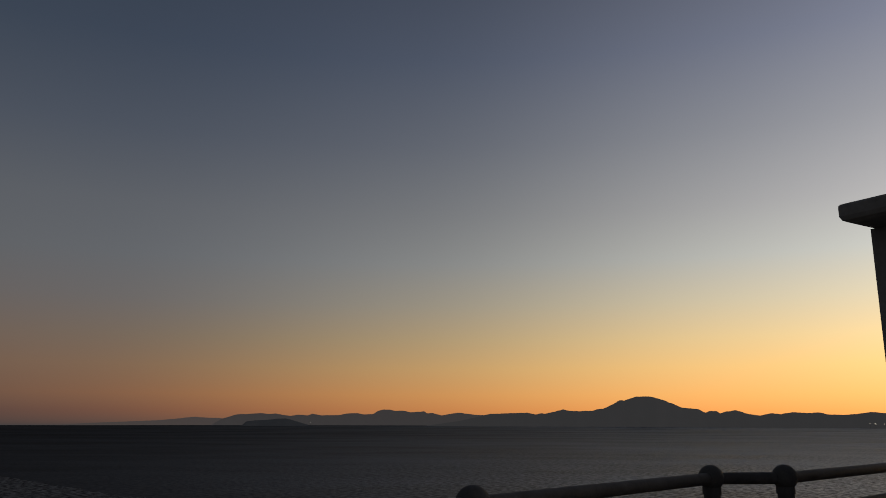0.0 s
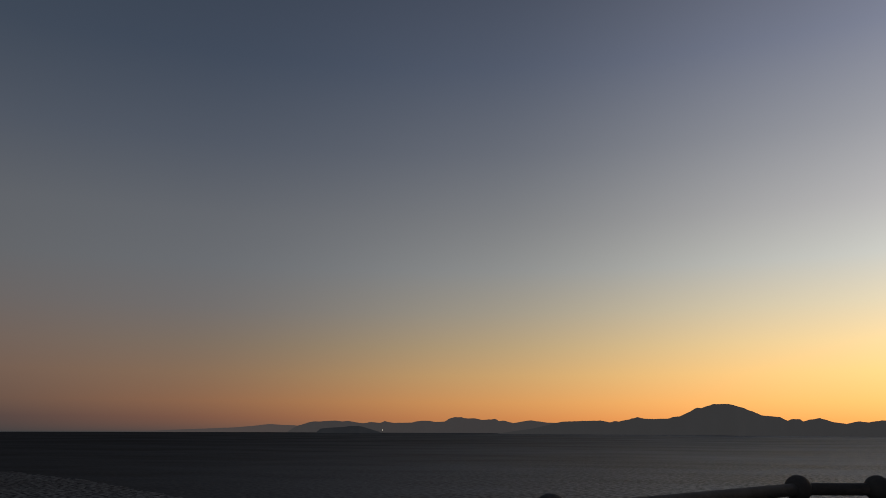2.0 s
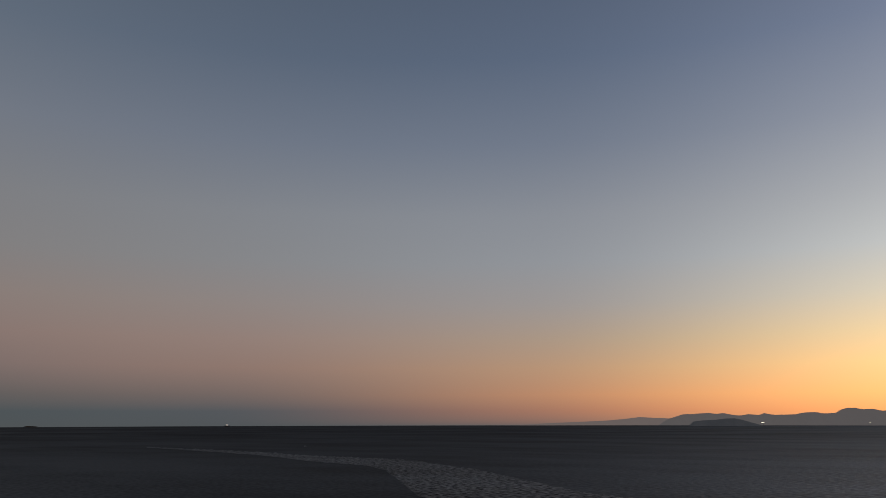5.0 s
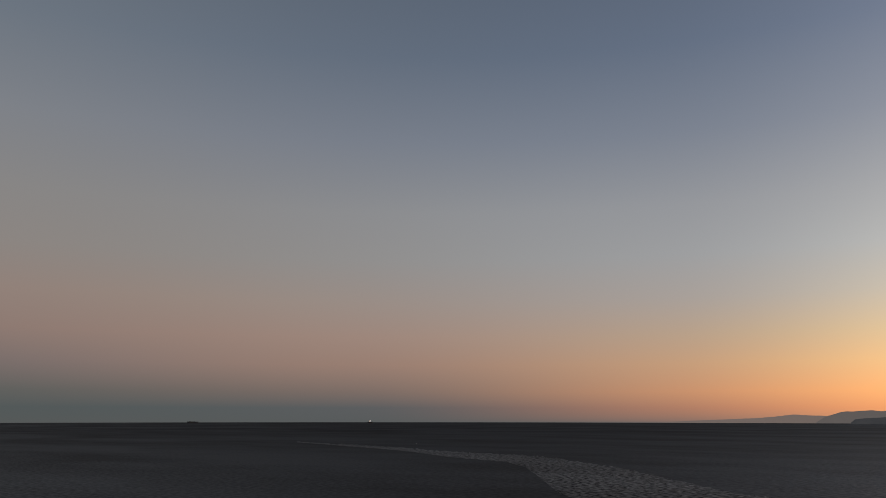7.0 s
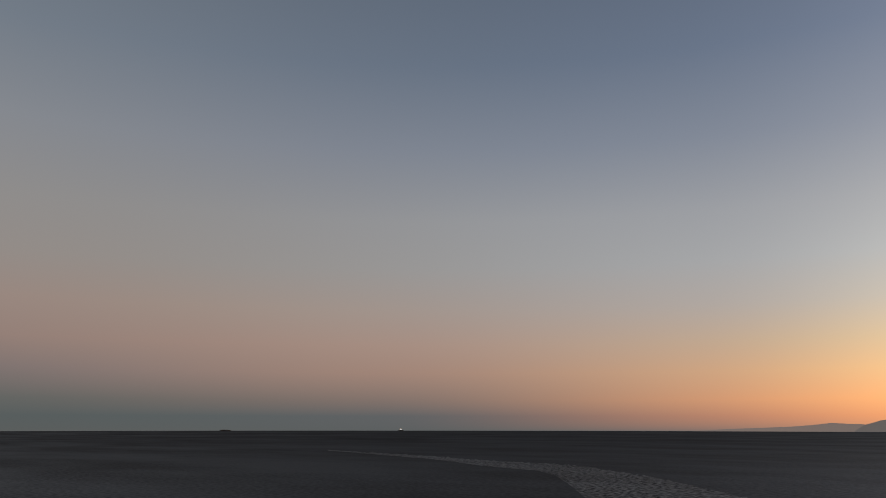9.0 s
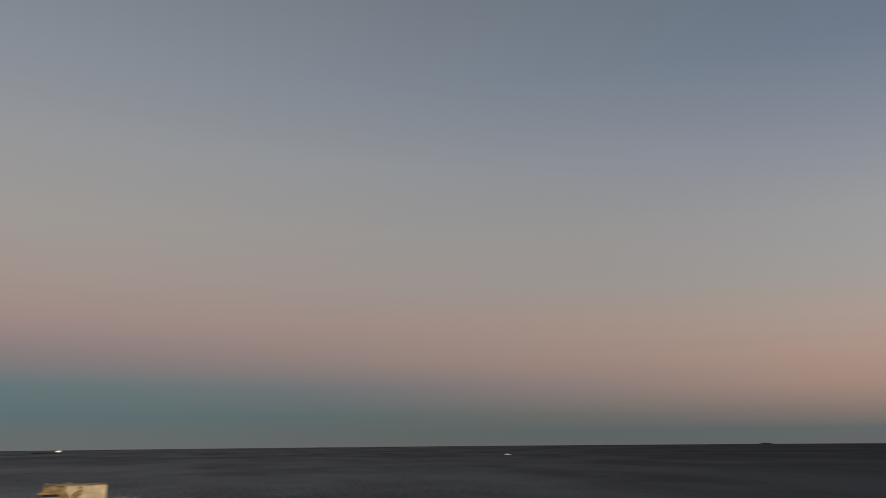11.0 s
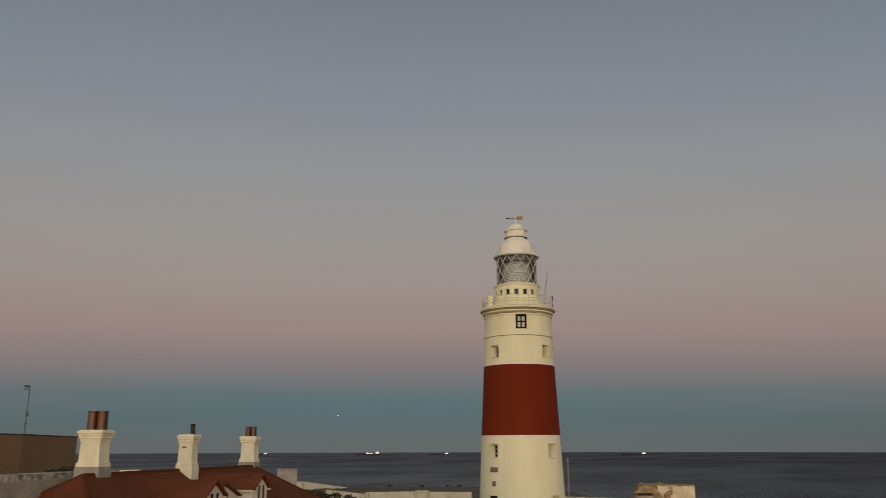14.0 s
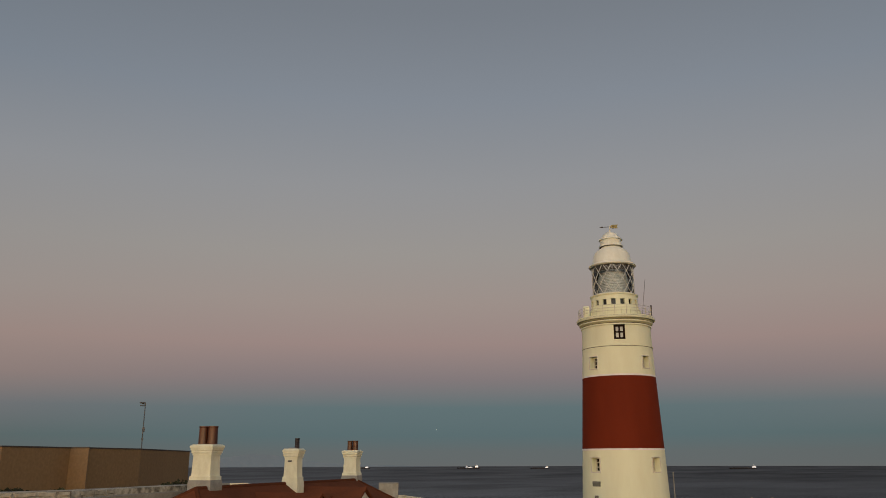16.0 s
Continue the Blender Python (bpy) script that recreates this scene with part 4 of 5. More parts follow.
# ---------------------------------------------------------------- walls, pillbox, tan building
def wall_run(name, pts, thick, material, label, coping=None, kind="", category="wall"):
    """A wall along points (x, y, top z) down to the ground, with thickness and a coping."""
    ob = thing(name, Matrix.Translation((pts[0][0], pts[0][1], GROUND)), label, category, kind=kind)
    o = Vector((pts[0][0], pts[0][1], GROUND))
    for a, b in zip(pts, pts[1:]):
        a, b = Vector(a) - o, Vector(b) - o
        d = Vector((b.x - a.x, b.y - a.y, 0)).normalized()
        n = Vector((-d.y, d.x, 0)) * thick / 2
        bm = B()
        vs = [bm.verts.new(p) for p in ((a.x - n.x, a.y - n.y, -0.6), (b.x - n.x, b.y - n.y, -0.6), (b.x + n.x, b.y + n.y, -0.6), (a.x + n.x, a.y + n.y, -0.6),
                                        (a.x - n.x, a.y - n.y, a.z), (b.x - n.x, b.y - n.y, b.z), (b.x + n.x, b.y + n.y, b.z), (a.x + n.x, a.y + n.y, a.z))]
        for f in ((0, 1, 2, 3), (4, 5, 6, 7), (0, 1, 5, 4), (1, 2, 6, 5), (2, 3, 7, 6), (3, 0, 4, 7)):
            bm.faces.new([vs[i] for i in f])
        part("wall_section", bm, material, ob)
        if coping:
            n2 = n * 1.25
            bm = B()
            slab(bm, [(a.x - n2.x, a.y - n2.y, a.z + 0.10), (b.x - n2.x, b.y - n2.y, b.z + 0.10), (b.x + n2.x, b.y + n2.y, b.z + 0.10), (a.x + n2.x, a.y + n2.y, a.z + 0.10)], 0.1)
            part("coping", bm, coping, ob)
    return ob


def hp(heading, dist, elev):
    p = at(heading, dist)
    return (p.x, p.y, above(dist, elev))


def make_tan_building():
    """A long plain store whose front steps back at shallow piers."""
    plan = [(166, 30.0), (154.4, 31.2), (154.2, 30.4), (153.9, 30.6), (150.35, 33.2), (149.25, 32.6), (149.2, 33.6), (146.1, 36.6), (143.0, 45.5), (143.4, 60.0), (166, 60.0)]
    o = at(149, 33, GROUND)
    ob = thing("store_building", Matrix.Translation(o), "long plain tan rendered building with flat roof", "building")
    outline = [(at(h, d).x - o.x, at(h, d).y - o.y) for h, d in plan]
    z = EYE.z + 0.45 - GROUND
    part("wall", prism(B(), outline, -0.5, z), TAN, ob, "tan rendered wall")
    cx = sum(p[0] for p in outline) / len(outline)
    cy = sum(p[1] for p in outline) / len(outline)
    big = [(cx + (x - cx) * 1.006, cy + (y - cy) * 1.006) for x, y in outline]
    part("roof_coping", prism(B(), big, z, z + 0.05), COPING, ob, "thin dark roof edge")


def make_pillbox():
    """A whitewashed end wall, and a low casemate with a slit, half under earth and rubble that spills over the wall's edge."""
    D0 = 70.0
    p = at(103.8, D0, GROUND)
    ob = thing("gun_emplacement", Matrix.Translation(p) @ Matrix.Rotation(radians(103.8), 4, "Z"), "old whitewashed gun emplacement partly buried in rubble", "bunker")
    top = above(D0, -2.16) - GROUND
    part("block", box(B(), (1.05, 0.6, top / 2 - 0.15), (2.9, 2.4, top + 0.3), bevel=0.05), EMPLACE, ob, "stained whitewashed concrete block")
    part("roof_slab", box(B(), (0.75, 0.62, top + 0.01), (3.5, 2.5, 0.08), bevel=0.025), STONE, ob, "crumbling brown roof edge")
    # casemate under its earth cover
    bm = B()
    n, m = 44, 22
    grid = []
    for i in range(n + 1):
        x = -3.1 + 4.0 * i / n
        rise = min(1.0, max(0.0, (x + 3.1) / 1.15)) ** 0.55
        row = []
        for j in range(m + 1):
            v = j / m
            front = -1.3 + 0.85 * max(0.0, x + 0.8)
            y = front + (1.9 - front) * v
            slope = min(1.0, v / 0.30) ** 0.6
            z = (top + 0.06) * rise * (0.70 + 0.30 * slope)
            z *= min(1.0, (0.95 - x) / 0.6) ** 0.4
            z += 0.13 * noise.noise((x * 2.1, y * 2.1, 2)) + 0.07 * noise.noise((x * 5.3, y * 5.3, 6))
            row.append(bm.verts.new((x, y, z)))
        row.insert(0, bm.verts.new((x + 0.05 * noise.noise((x * 3, 1, 1)), -1.45 + 0.85 * max(0.0, x + 0.8) + 0.12 * noise.noise((x * 4, 2, 1)), -0.6)))
        grid.append(row)
    for ra, rb in zip(grid, grid[1:]):
        for j in range(len(ra) - 1):
            bm.faces.new((ra[j], rb[j], rb[j + 1], ra[j + 1]))
    part("earth_cover", bm, STONE, ob, "brown stony earth over the casemate", True)
    part("slit", box(B(), (-1.45, -1.42, top - 0.64), (1.15, 0.30, 0.17), bevel=0.02), SOOT, ob, "dark gun slit")
    part("lintel", box(B(), (-1.45, -1.46, top - 0.48), (1.6, 0.46, 0.16), bevel=0.05), STONE, ob, "overhanging stone lintel")
    part("casemate_wall", box(B(), (-1.4, -1.40, top - 1.25), (1.5, 0.30, 1.0), bevel=0.04), BLOCK, ob, "low brown casemate wall")
    # rubble fallen against the whitewashed wall
    rnd = random.Random(31)
    for k in range(26):
        f = rnd.random()
        bm = B()
        bmesh.ops.create_icosphere(bm, subdivisions=2, radius=rnd.uniform(0.12, 0.26))
        for v in bm.verts:
            v.co += v.normal * 0.06 * noise.noise(v.co * 6 + Vector((k, 0, 0)))
            v.co.z *= 0.7
        stone = part("stone", bm, STONE, ob, "", True)
        stone.location = (0.75 - 1.25 * f + rnd.uniform(-0.18, 0.1), -0.62 - 0.35 * f, top * (1.0 - 0.62 * f) - 0.12)
    for x, w, lo, hi in ((0.55, 0.05, 0.9, 0.05), (1.5, 0.035, 0.5, 0.08), (2.05, 0.04, 0.28, 0.04)):
        part("rust_run", box(B(), (x, -0.606, top - (lo + hi) / 2), (w, 0.016, lo - hi)), BLOCK, ob, "brown stain down the wall")


def mound(name, heading, dist, half, deep, height, seed, label, material=None):
    p = at(heading, dist, GROUND)
    bm = B()
    n = 40
    grid = [[None] * (n + 1) for _ in range(13)]
    for j in range(13):
        for i in range(n + 1):
            x, y = (i / n * 2 - 1), (j / 12 * 2 - 1)
            z = height * max(0, 1 - abs(x) ** 3) * max(0, 1 - y * y) + 0.22 * noise.noise((x * half * 0.8, y * 4, seed)) + 0.12 * noise.noise((x * half * 3, y * 9, seed))
            edge = max(abs(x), abs(y)) > 0.99
            grid[j][i] = bm.verts.new((x * half, y * deep, -0.5 if edge else max(z, -0.4)))
    for j in range(12):
        for i in range(n):
            bm.faces.new((grid[j][i], grid[j][i + 1], grid[j + 1][i + 1], grid[j + 1][i]))
    ob = part(name, bm, material or STONE, None, "", True)
    ob.matrix_basis = Matrix.Translation(p) @ Matrix.Rotation(radians(heading), 4, "Z")
    return tagged(ob, label, "mound", kind="structure")


def shrub(heading, dist, z, size, seed, label="low dark salt-burnt shrub"):
    """A low bush of many small leaf clumps with gaps."""
    rnd = random.Random(seed)
    p = at(heading, dist, z)
    bm = B()
    for k in range(int(90 * size[0] * max(1, size[2] * 1.4))):
        x, y, h = rnd.gauss(0, 0.42), rnd.gauss(0, 0.4), rnd.random()
        c = Vector((x * size[0], y * size[1], h * size[2] * max(0.25, 1 - x * x * 1.6)))
        r = rnd.uniform(0.05, 0.13) * (1.5 if size[2] > 2 else 1)
        q = Euler((rnd.uniform(0, 6), rnd.uniform(0, 6), 0)).to_matrix()
        vs = [bm.verts.new(c + q @ Vector(w) * r) for w in ((-1, -0.4, 0), (0, -1, 0.3), (1, 0.4, 0), (0, 1, -0.3))]
        bm.faces.new(vs)
    crown = part("crown", bm, SHRUB)
    ob = thing("shrub", Matrix.Translation(p), label, "shrub", "shrubs")
    crown.parent = ob
    bm = B()
    for k in range(7):
        a = rnd.uniform(0, 6.28)
        rod(bm, (0, 0, -0.2), (cos(a) * size[0] * 0.4, sin(a) * size[1] * 0.4, size[2] * 0.6), 0.025, 0.01, 5)
    part("stems", bm, COPING, ob)


make_tan_building()
wall_run("rampart_wall", [hp(163, 27.0, -1.42), hp(150.2, 27.5, -1.36), hp(144.1, 31.5, -1.14), hp(141.0, 34.5, -1.02)], 1.0, OLDWALL, "weathered whitewashed rampart wall with ledge")
wall_run("rampart_ledge", [hp(163, 26.2, -1.95), hp(150.2, 26.7, -1.85), hp(144.1, 30.7, -1.5), hp(141.0, 33.7, -1.35)], 0.9, DULLWALL, "smooth dull white wall ledge below the rampart")
wall_run("boundary_wall", [hp(126.75, 84, -2.47), hp(124.1, 82, -2.79), hp(123.9, 82.5, -2.66), hp(120.6, 83, -2.62), hp(120.5, 82.6, -2.56), hp(119.9, 82.6, -2.56), hp(119.8, 83, -2.65), hp(116.75, 82.3, -2.67)], 0.5, WALLPAINT, "long low cream-washed boundary wall")
wall_run("boundary_wall", [hp(111.6, 77, -2.93), hp(106.2, 72, -3.02)], 0.5, WALLPAINT, "low cream-washed wall running to the gun emplacement")
wall_run("cliff_parapet", [hp(141.6, 150, -1.03), hp(139.0, 146, -1.03)], 0.5, WALLPAINT, "short pale parapet at the cliff edge")
wall_run("seaward_wall", [hp(130.4, 120, -1.86), hp(128.4, 118, -1.92), hp(125.2, 123, -2.36)], 0.6, WALLPAINT, "low pale wall at the cliff edge")


def make_rampart_stones():
    """Three rough courses of stones that stand a little proud of the rampart's near face."""
    rampart = bpy.data.objects["rampart_wall"]
    rnd = random.Random(12)
    shapes = []
    for k in range(6):
        bm = B()
        w, h = 0.30 + 0.05 * k, 0.115
        loft(bm, [(0.5, 0.0), (0.5, 0.03), (0.42, 0.05)])
        for v in bm.verts:
            v.co = Vector((v.co.x * w, -v.co.z, v.co.y * h)) + Vector((rnd.uniform(-1, 1), 0, rnd.uniform(-1, 1))) * 0.012
        shapes.append((w, part("stone", bm, BLOCK, rampart)))
    base = rampart.matrix_basis.translation
    line = [Vector(hp(163, 27.0, -1.42)), Vector(hp(150.2, 27.5, -1.36)), Vector(hp(144.1, 31.5, -1.14)), Vector(hp(141.0, 34.5, -1.02))]
    used = set()
    for course in range(3):
        for a, b, share in zip(line, line[1:], (1.0, 0.3)):
            flat = Vector((b.x - a.x, b.y - a.y, 0))
            d = flat.normalized()
            n = Vector((-d.y, d.x, 0))
            if n.dot(a) > 0:
                n = -n
            run = 0.1 * course
            while run < flat.length * share - 0.3:
                w, proto = shapes[rnd.randrange(6)]
                p = a + (b - a) * ((run + w / 2) / flat.length) + n * 0.495 - Vector((0, 0, 0.075 + 0.135 * course)) - base
                if proto in used:
                    ob = new("stone", proto.data)
                    ob.parent = rampart
                else:
                    ob = proto
                    used.add(proto)
                ob.matrix_basis = Matrix.Translation(p) @ Matrix.Rotation(atan2(-n.x, n.y) + pi, 4, "Z")
                run += w + 0.05 + 0.05 * rnd.random()


make_pillbox()
mound("rubble_mound", 101.2, 69, 4.2, 2.5, above(69, -2.98) - GROUND, 4, "low mound of stony earth beside the emplacement")


mound("earth_bank", 124.9, 100.5, 13.0, 7.0, above(100, -2.40) - GROUND, 9, "low bank of dry brown earth and grass", GRASS)
wall_run("garden_wall", [hp(126.8, 70, -3.45), hp(124.2, 70, -3.02), hp(123.5, 70.5, -3.02)], 0.4, WALLPAINT, "low cream garden wall among shrubs")


def make_blockhouse():
    D0 = 110.0
    p = at(129.5, D0, GROUND)
    ob = thing("blockhouse", Matrix.Translation(p) @ Matrix.Rotation(radians(129.5), 4, "Z"), "small flat-roofed white blockhouse", "building")
    z = above(D0, -1.12) - GROUND
    part("wall", box(B(), (0, 1.5, z / 2 - 0.1), (2.6, 3, z), bevel=0.04), DULLWALL, ob)
    part("roof_slab", box(B(), (0, 1.5, z), (2.66, 3.06, 0.14), bevel=0.03), CEMENT, ob)


make_blockhouse()


def make_lamp_post(heading, dist, elev, side, lit=False):
    p = at(heading, dist, GROUND)
    h = above(dist, elev) - GROUND
    ob = thing("street_lamp", Matrix.Translation(p) @ Matrix.Rotation(radians(heading), 4, "Z"), "tall street lamp with a lit white head" if lit else "tall thin galvanised street lamp behind the store", "street lamp", "street lamps")
    part("post", rod(B(), (0, 0, -0.2), (0, 0, h), 0.05, 0.026), POLE, ob)
    part("bracket", rod(B(), (0.02, 0, h - 0.05), (side * 0.2, 0, h - 0.02), 0.025), POLE, ob)
    bm = B()
    box(bm, (side * 0.16, 0, h + 0.04), (0.34, 0.2, 0.08), bevel=0.02)
    box(bm, (side * 0.16, 0, h - 0.14), (0.28, 0.16, 0.05), bevel=0.015)
    part("lamp_head", bm, POLE, ob, "flat grey lamp head")
    if lit:
        part("lamp_glass", ball(B(), (side * 0.16, 0, h - 0.05), 0.17, 0.6), LAMPGLOW, ob, "glowing white lamp glass")
    part("junction_box", box(B(), (0.02, -0.05, h - 1.55), (0.15, 0.12, 0.26), bevel=0.02), POLE, ob)
    part("clamp", box(B(), (0, -0.02, h - 2.1), (0.11, 0.11, 0.12), bevel=0.015), POLE, ob)


make_lamp_post(146.07, 52.0, 4.15, -1)
make_lamp_post(154.72, 50.0, 3.5, -1, True)


def make_mast():
    p = at(110.05, 58, GROUND)
    ob = thing("mast", Matrix.Translation(p), "thin pale grey mast standing beside the lighthouse", "mast")
    z = above(58, -0.45) - GROUND
    part("pole", rod(B(), (0, 0, -0.2), (0, 0, z), 0.06, 0.045), CEMENT, ob)
    part("cap", ball(B(), (0, 0, z), 0.07), CEMENT, ob)


make_mast()
for k, (h, d, z, s) in enumerate(((126.4, 75, GROUND, (2.2, 1.2, 2.95)), (125.2, 74, GROUND, (1.7, 1.0, 2.75)), (127.4, 76, GROUND, (2.2, 1.2, 3.05)), (128.4, 77, GROUND, (2.2, 1.2, 3.1)), (129.4, 78, GROUND, (2.2, 1.2, 3.1)), (124.4, 74, GROUND, (1.2, 0.8, 2.5)), (123.7, 69, GROUND, (1.0, 0.8, 2.6)),
                                  # the next two are added to stand for a shadow smudge by the store
                                  (143.3, 35.0, above(35.0, -1.25), (0.75, 0.4, 0.28)), (144.2, 34.4, above(34.4, -1.30), (0.5, 0.4, 0.16)), (153.4, 29.0, above(29, -1.5), (0.6, 0.3, 0.12)), (150.7, 29.0, above(29, -1.5), (0.3, 0.3, 0.10)),
                                  (120.2, 146, GROUND, (0.6, 0.5, 0.22)), (117.6, 147, GROUND, (0.9, 0.5, 0.25)), (118.4, 147, GROUND, (0.6, 0.4, 0.28)), (122.5, 148, GROUND, (0.6, 0.5, 0.2)))):
    shrub(h, d, z, s, 40 + k)


# ---------------------------------------------------------------- terrace, railing, shelter
def make_terrace():
    edge = [(-1.9, 1.7), (0.05, 3.8), (1.60, 5.40), (2.1, 5.45), (5.2, 8.3), (8.0, 2.0), (4.0, -6.0), (-4.0, -4.5)]
    tagged(part("terrace", prism(B(), edge, GROUND - 0.6, DECK), PAVE), "raised concrete viewing terrace", "terrace", kind="structure")


POSTS = [(-1.45, 1.95), (0.13, 3.49), (1.66, 5.06), (2.14, 5.12), (5.1, 7.80)]


def make_railing():
    z = EYE.z - 0.348
    ob = thing("railing", Matrix.Translation((0, 0, DECK)), "dark grey tubular railing with ball-topped posts", "railing")
    h = z - DECK
    for x, y in POSTS:
        bm = B()
        lathe(bm, [(0.10, 0.0), (0.10, 0.02), (0.050, 0.05), (0.050, h - 0.06)], 20)
        post = part("post", bm, RAILPAINT, ob, "", True)
        post.location = (x, y, 0)
        bm = B()
        lathe(bm, [(0.056, h - 0.10), (0.056, h - 0.06), (0.05, h - 0.05)], 20)
        part("collar", bm, RAILPAINT, post, "", True)
        part("ball", ball(B(), (0, 0, h - 0.002), 0.077, 1.0, 24, 16), RAILPAINT, post, "round ball finial", True)
    for drop in (0.0, 0.22, 0.65):
        for (x1, y1), (x2, y2) in zip(POSTS, POSTS[1:]):
            bm = B()
            rod(bm, (x1, y1, h - 0.007 - drop), (x2, y2, h - 0.007 - drop), 0.036, seg=20)
            part("rail", bm, RAILPAINT, ob, "", True)


def make_shelter():
    ex, ey = 0.53, -0.85
    px, py = 0.85, 0.53
    c = Vector((2.655, 5.07, DECK))
    ob = thing("shelter", Matrix.Translation(c), "dark concrete shelter with overhanging slab roof", "shelter")
    q = lambda a, b: (a * ex + b * px, a * ey + b * py)
    zt = EYE.z + 1.40 - DECK
    part("wall", prism(B(), [q(0.0, 0.31), q(2.2, 0.31), q(2.2, 2.3), q(0.0, 2.3)], -0.02, zt - 0.125), HUTWALL, ob, "dark grey rendered wall")
    bm = B()
    rings = []
    for inset, z in ((0.045, -0.125), (0.012, -0.108), (0.0, -0.08), (0.0, -0.012), (0.010, 0.002), (0.028, 0.008)):
        corners = (q(-0.018 + inset, -0.018 + inset), q(2.4 - inset, -0.018 + inset), q(2.4 - inset, 2.5 - inset), q(-0.018 + inset, 2.5 - inset))
        rings.append([bm.verts.new((x, y, zt + z)) for x, y in corners])
    for a, b in zip(rings, rings[1:]):
        for i in range(4):
            bm.faces.new((a[i], a[(i + 1) % 4], b[(i + 1) % 4], b[i]))
    bm.faces.new(rings[0])
    bm.faces.new(rings[-1])
    part("roof_slab", bm, HUTWALL, ob, "thick concrete roof slab")


make_terrace()
make_railing()
make_shelter()


# ---------------------------------------------------------------- ships, lights, gull
def ship(heading, dist, length, houses, label, hull_h=5.0, turn=0.0, pale=False, name="ship"):
    p = at(heading, dist)
    ob = thing(name, Matrix.Translation(p) @ Matrix.Rotation(radians(heading + turn), 4, "Z"), label, name, "ships at anchor")
    L, W = length / 2, max(length * 0.075, 1.2)
    bm = B()
    lo = [(-L * 0.96, 0), (-L * 0.8, -W), (L * 0.9, -W), (L, -W * 0.6), (L, W * 0.6), (L * 0.9, W), (-L * 0.8, W)]
    a = [bm.verts.new((x * 0.97, y * 0.8, -1)) for x, y in lo]
    b = [bm.verts.new((x, y, hull_h + (hull_h * 0.3 if x < -L * 0.9 else 0))) for x, y in lo]
    bm.faces.new(a)
    bm.faces.new(b)
    for i in range(7):
        j = (i + 1) % 7
        bm.faces.new((a[i], a[j], b[j], b[i]))
    part("hull", bm, SHIPWHITE if pale else HULL, ob, "pale hull" if pale else "dark hull")
    for x, w, h in houses:
        bm = B()
        box(bm, (x * L, 0, hull_h + h * 0.35), (w, W * 1.5, h * 0.7), bevel=0.2)
        box(bm, (x * L + w * 0.12, 0, hull_h + h * 0.8), (w * 0.5, W * 1.3, h * 0.4), bevel=0.2)
        part("deckhouse", bm, SHIPWHITE, ob, "white deckhouse")
        part("deck_light", box(B(), (x * L, -W * 0.78, hull_h + h * 0.36), (w * 0.8, 0.3, h * 0.4)), DECKGLOW, ob, "row of bright deck lamps")
        part("ship_mast", rod(B(), (x * L, 0, hull_h + h), (x * L, 0, hull_h + h * 1.5), length * 0.003), SHIPWHITE, ob)
    if not pale and length > 60:
        bm = B()
        for k in range(5):
            box(bm, ((-0.6 + 0.22 * k) * L, 0, hull_h + 0.8), (L * 0.16, W * 1.4, 1.8), bevel=0.1)
        part("hatch_covers", bm, HULL, ob)
    return ob


ship(123.95, 3600, 102, [(0.74, 15, 10), (-0.12, 10, 6.5), (0.2, 20, 3)], "dark tanker with lit white deckhouses anchored offshore", 5)
ship(118.98, 3500, 82, [(0.74, 13, 6)], "low dark ship with lit white stern deckhouse", 4)
ship(105.6, 3400, 103, [(0.82, 16, 8)], "long low dark ship with lit white stern deckhouse", 4.5)
ship(131.35, 3600, 67, [(-0.45, 15, 9), (0.6, 14, 6)], "small dark freighter with two lit white deckhouses", 5)
ship(45.85, 4650, 30, [(0.0, 12, 9)], "small white ship far out near the horizon", 5)
ship(57.92, 4780, 62, [], "dark ship hull down on the horizon", 5)
ship(75.1, 2060, 13, [(0.1, 3.2, 1.5)], "small white motor boat lying offshore", 1.4, 0, True, "boat")


def shore_light(heading, elev, dist, r):
    p = at(heading, dist, above(dist, elev))
    ob = thing("shore_light", Matrix.Translation(p), "tiny warm lamp on the far shore", "shore light", "lights on the far shore")
    part("lamp", ball(B(), (0, 0, 0), r, 1, 8, 6), SHORELAMP, ob)
    part("lamp_post", rod(B(), (0, 0, 0), (0, 0, -p.z - 1), r * 0.25, seg=6), POLE, ob)


for h, e, r in ((9.3, 0.17, 1.7), (3.0, 0.16, 0.8), (-28.2, 0.22, 1.1), (-27.9, 0.22, 0.8), (-28.7, 0.2, 0.7)):
    shore_light(h, e, 4380 if h > 0 else 4150, r)

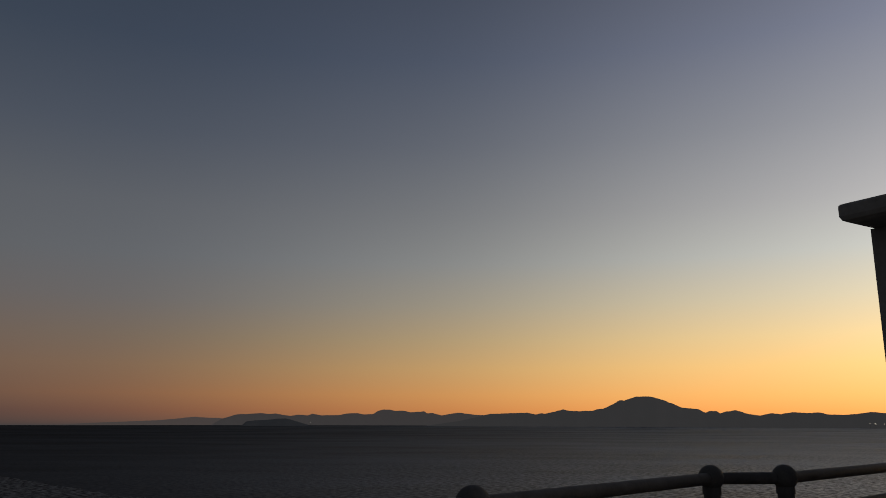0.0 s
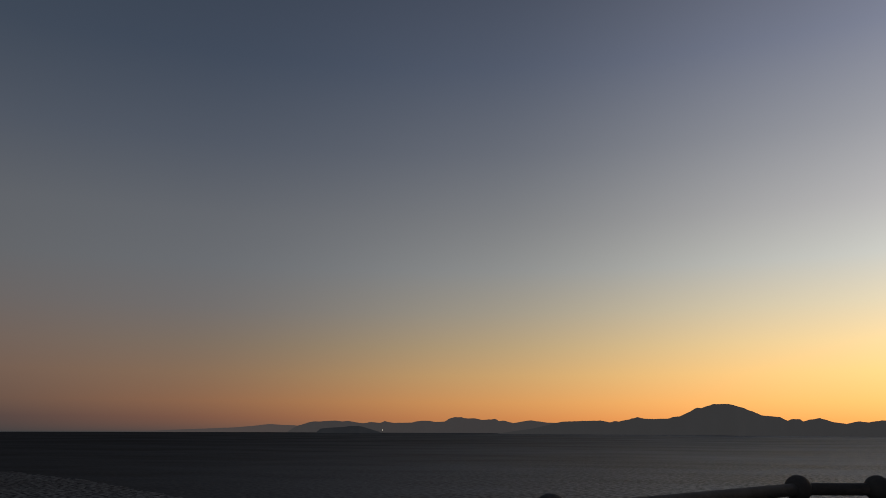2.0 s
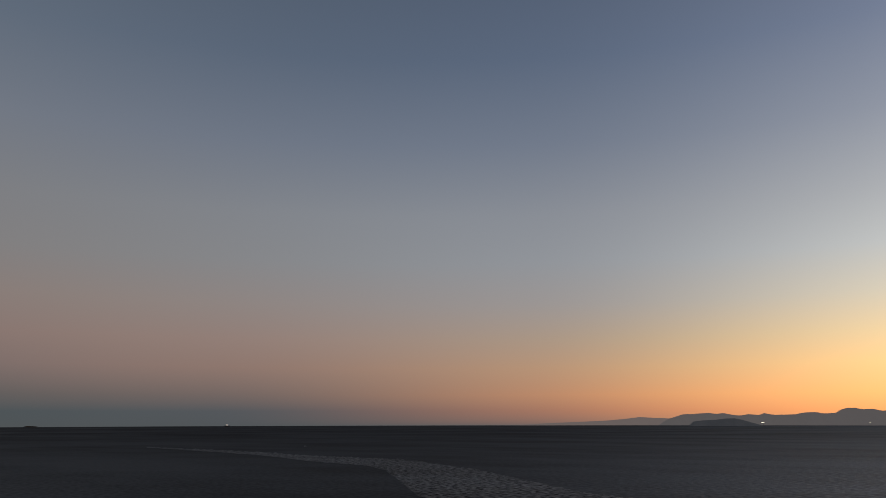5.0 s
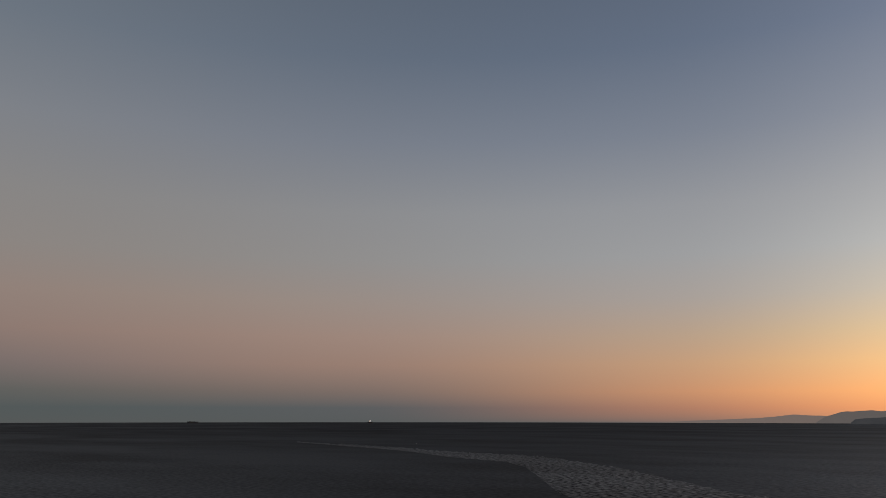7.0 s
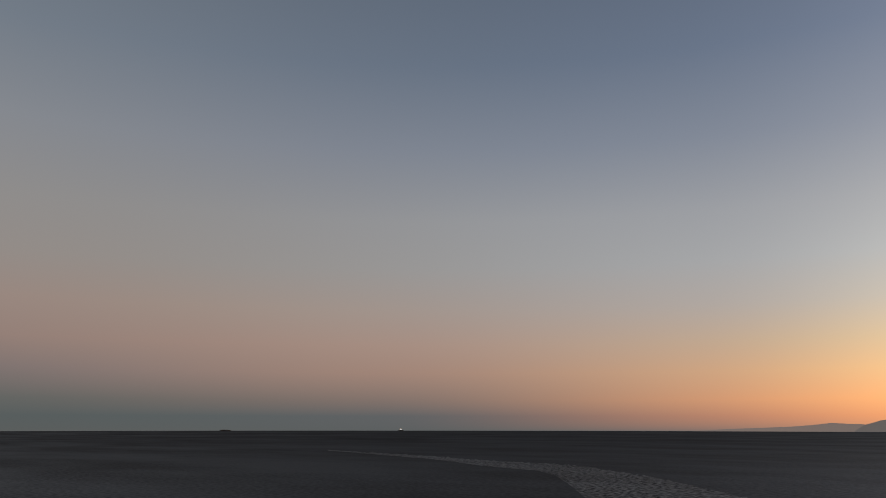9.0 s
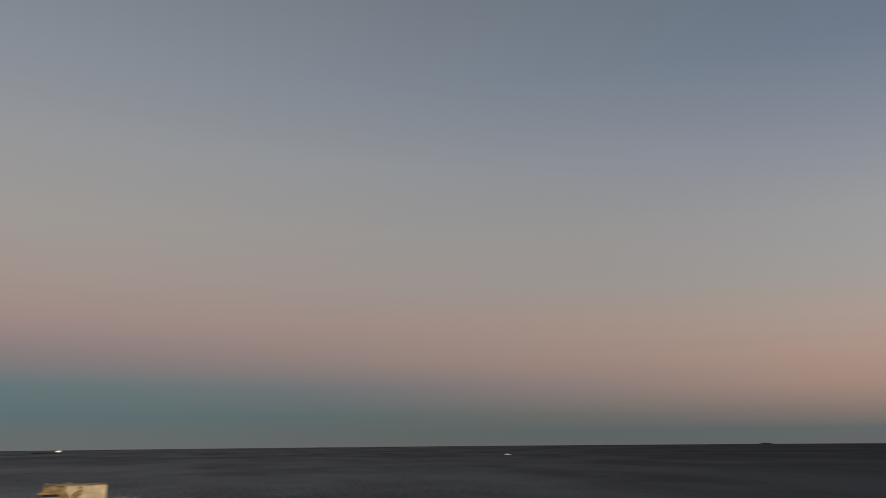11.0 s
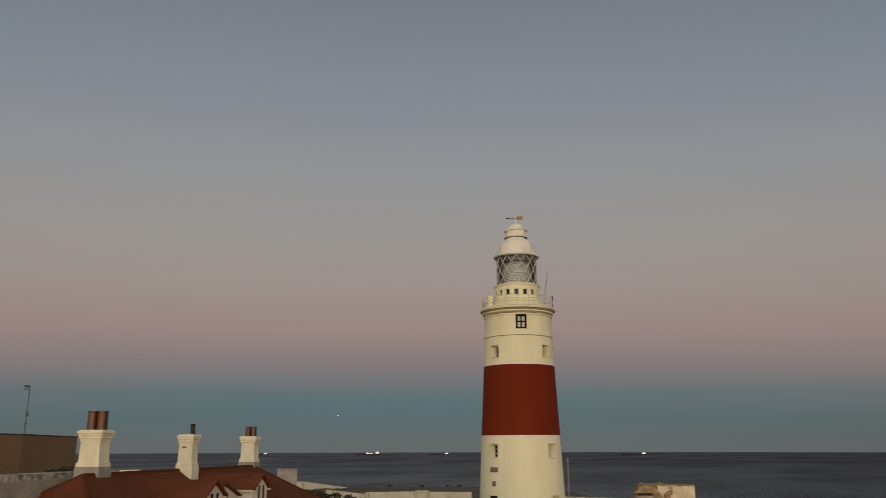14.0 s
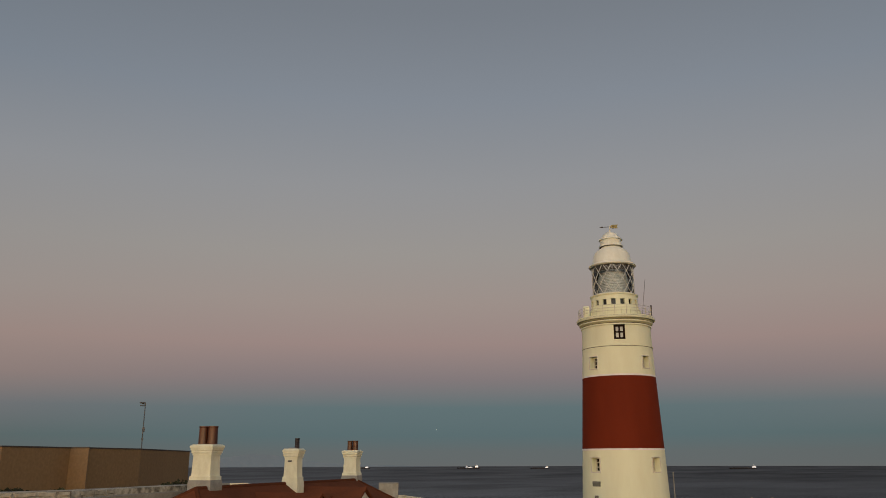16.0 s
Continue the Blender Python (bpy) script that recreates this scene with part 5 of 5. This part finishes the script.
pl = thing("planet", Matrix.Translation(at(126.15, 4700, above(4700, 2.53))), "bright planet low in the dusk sky", "planet", kind="structure")
part("disc", ball(B(), (0, 0, 0), 1.3, 1, 10, 8), PLANETGLOW, pl)


def make_gull():
    g = thing("gull", Matrix.Translation((0, 0, 0)), "white gull gliding over the sea", "bird")
    bm = B()
    lathe(bm, [(0.01, -0.28), (0.05, -0.2), (0.09, -0.02), (0.085, 0.1), (0.05, 0.22), (0.055, 0.27), (0.04, 0.33), (0.01, 0.36)], 14)
    bmesh.ops.rotate(bm, verts=bm.verts[:], matrix=Matrix.Rotation(-pi / 2, 3, "X"))
    part("body", bm, FEATHER, g, "", True)
    part("beak", rod(B(), (0, 0.34, 0), (0, 0.42, -0.01), 0.018, 0.004, 8), BEAK, g)
    bm = B()
    slab(bm, [(-0.03, -0.24, 0.01), (0.03, -0.24, 0.01), (0.08, -0.42, 0.01), (-0.08, -0.42, 0.01)], 0.015)
    part("tail", bm, FEATHER, g)
    for s in (-1, 1):
        bm = B()
        slab(bm, [(0, -0.07, 0), (0, 0.11, 0), (s * 0.34, 0.14, 0.10), (s * 0.34, -0.05, 0.10)], 0.02)
        slab(bm, [(s * 0.34, -0.05, 0.10), (s * 0.34, 0.14, 0.10), (s * 0.68, 0.03, 0.04), (s * 0.66, -0.03, 0.04)], 0.015)
        w = part("wing", bm, GREYFEATHER, g, "grey upper wing")
        w.location = (s * 0.05, 0, 0.03)
    return g


gull = make_gull()


# ---------------------------------------------------------------- what moves
def motions():
    rows = []
    for t in (0.0, 4.0, 7.5, 8.2, 12.0, 16.0):
        h = 43.04 + 1.03 * (t - 7.5)
        e = -1.53 - 0.18 * (t - 7.5) if 7 < t < 9 else (-1.53 + 0.05 * (7.5 - t) if t < 7.5 else -1.66 - 0.06 * (t - 8.2))
        d = 430 - 2.0 * (t - 7.5)
        p = at(h, d, above(d, e))
        rows.append((t, pose(p.x, p.y, p.z, 0, 0, h + 90)))
    walk(gull, rows)


make_rampart_stones()
motions()
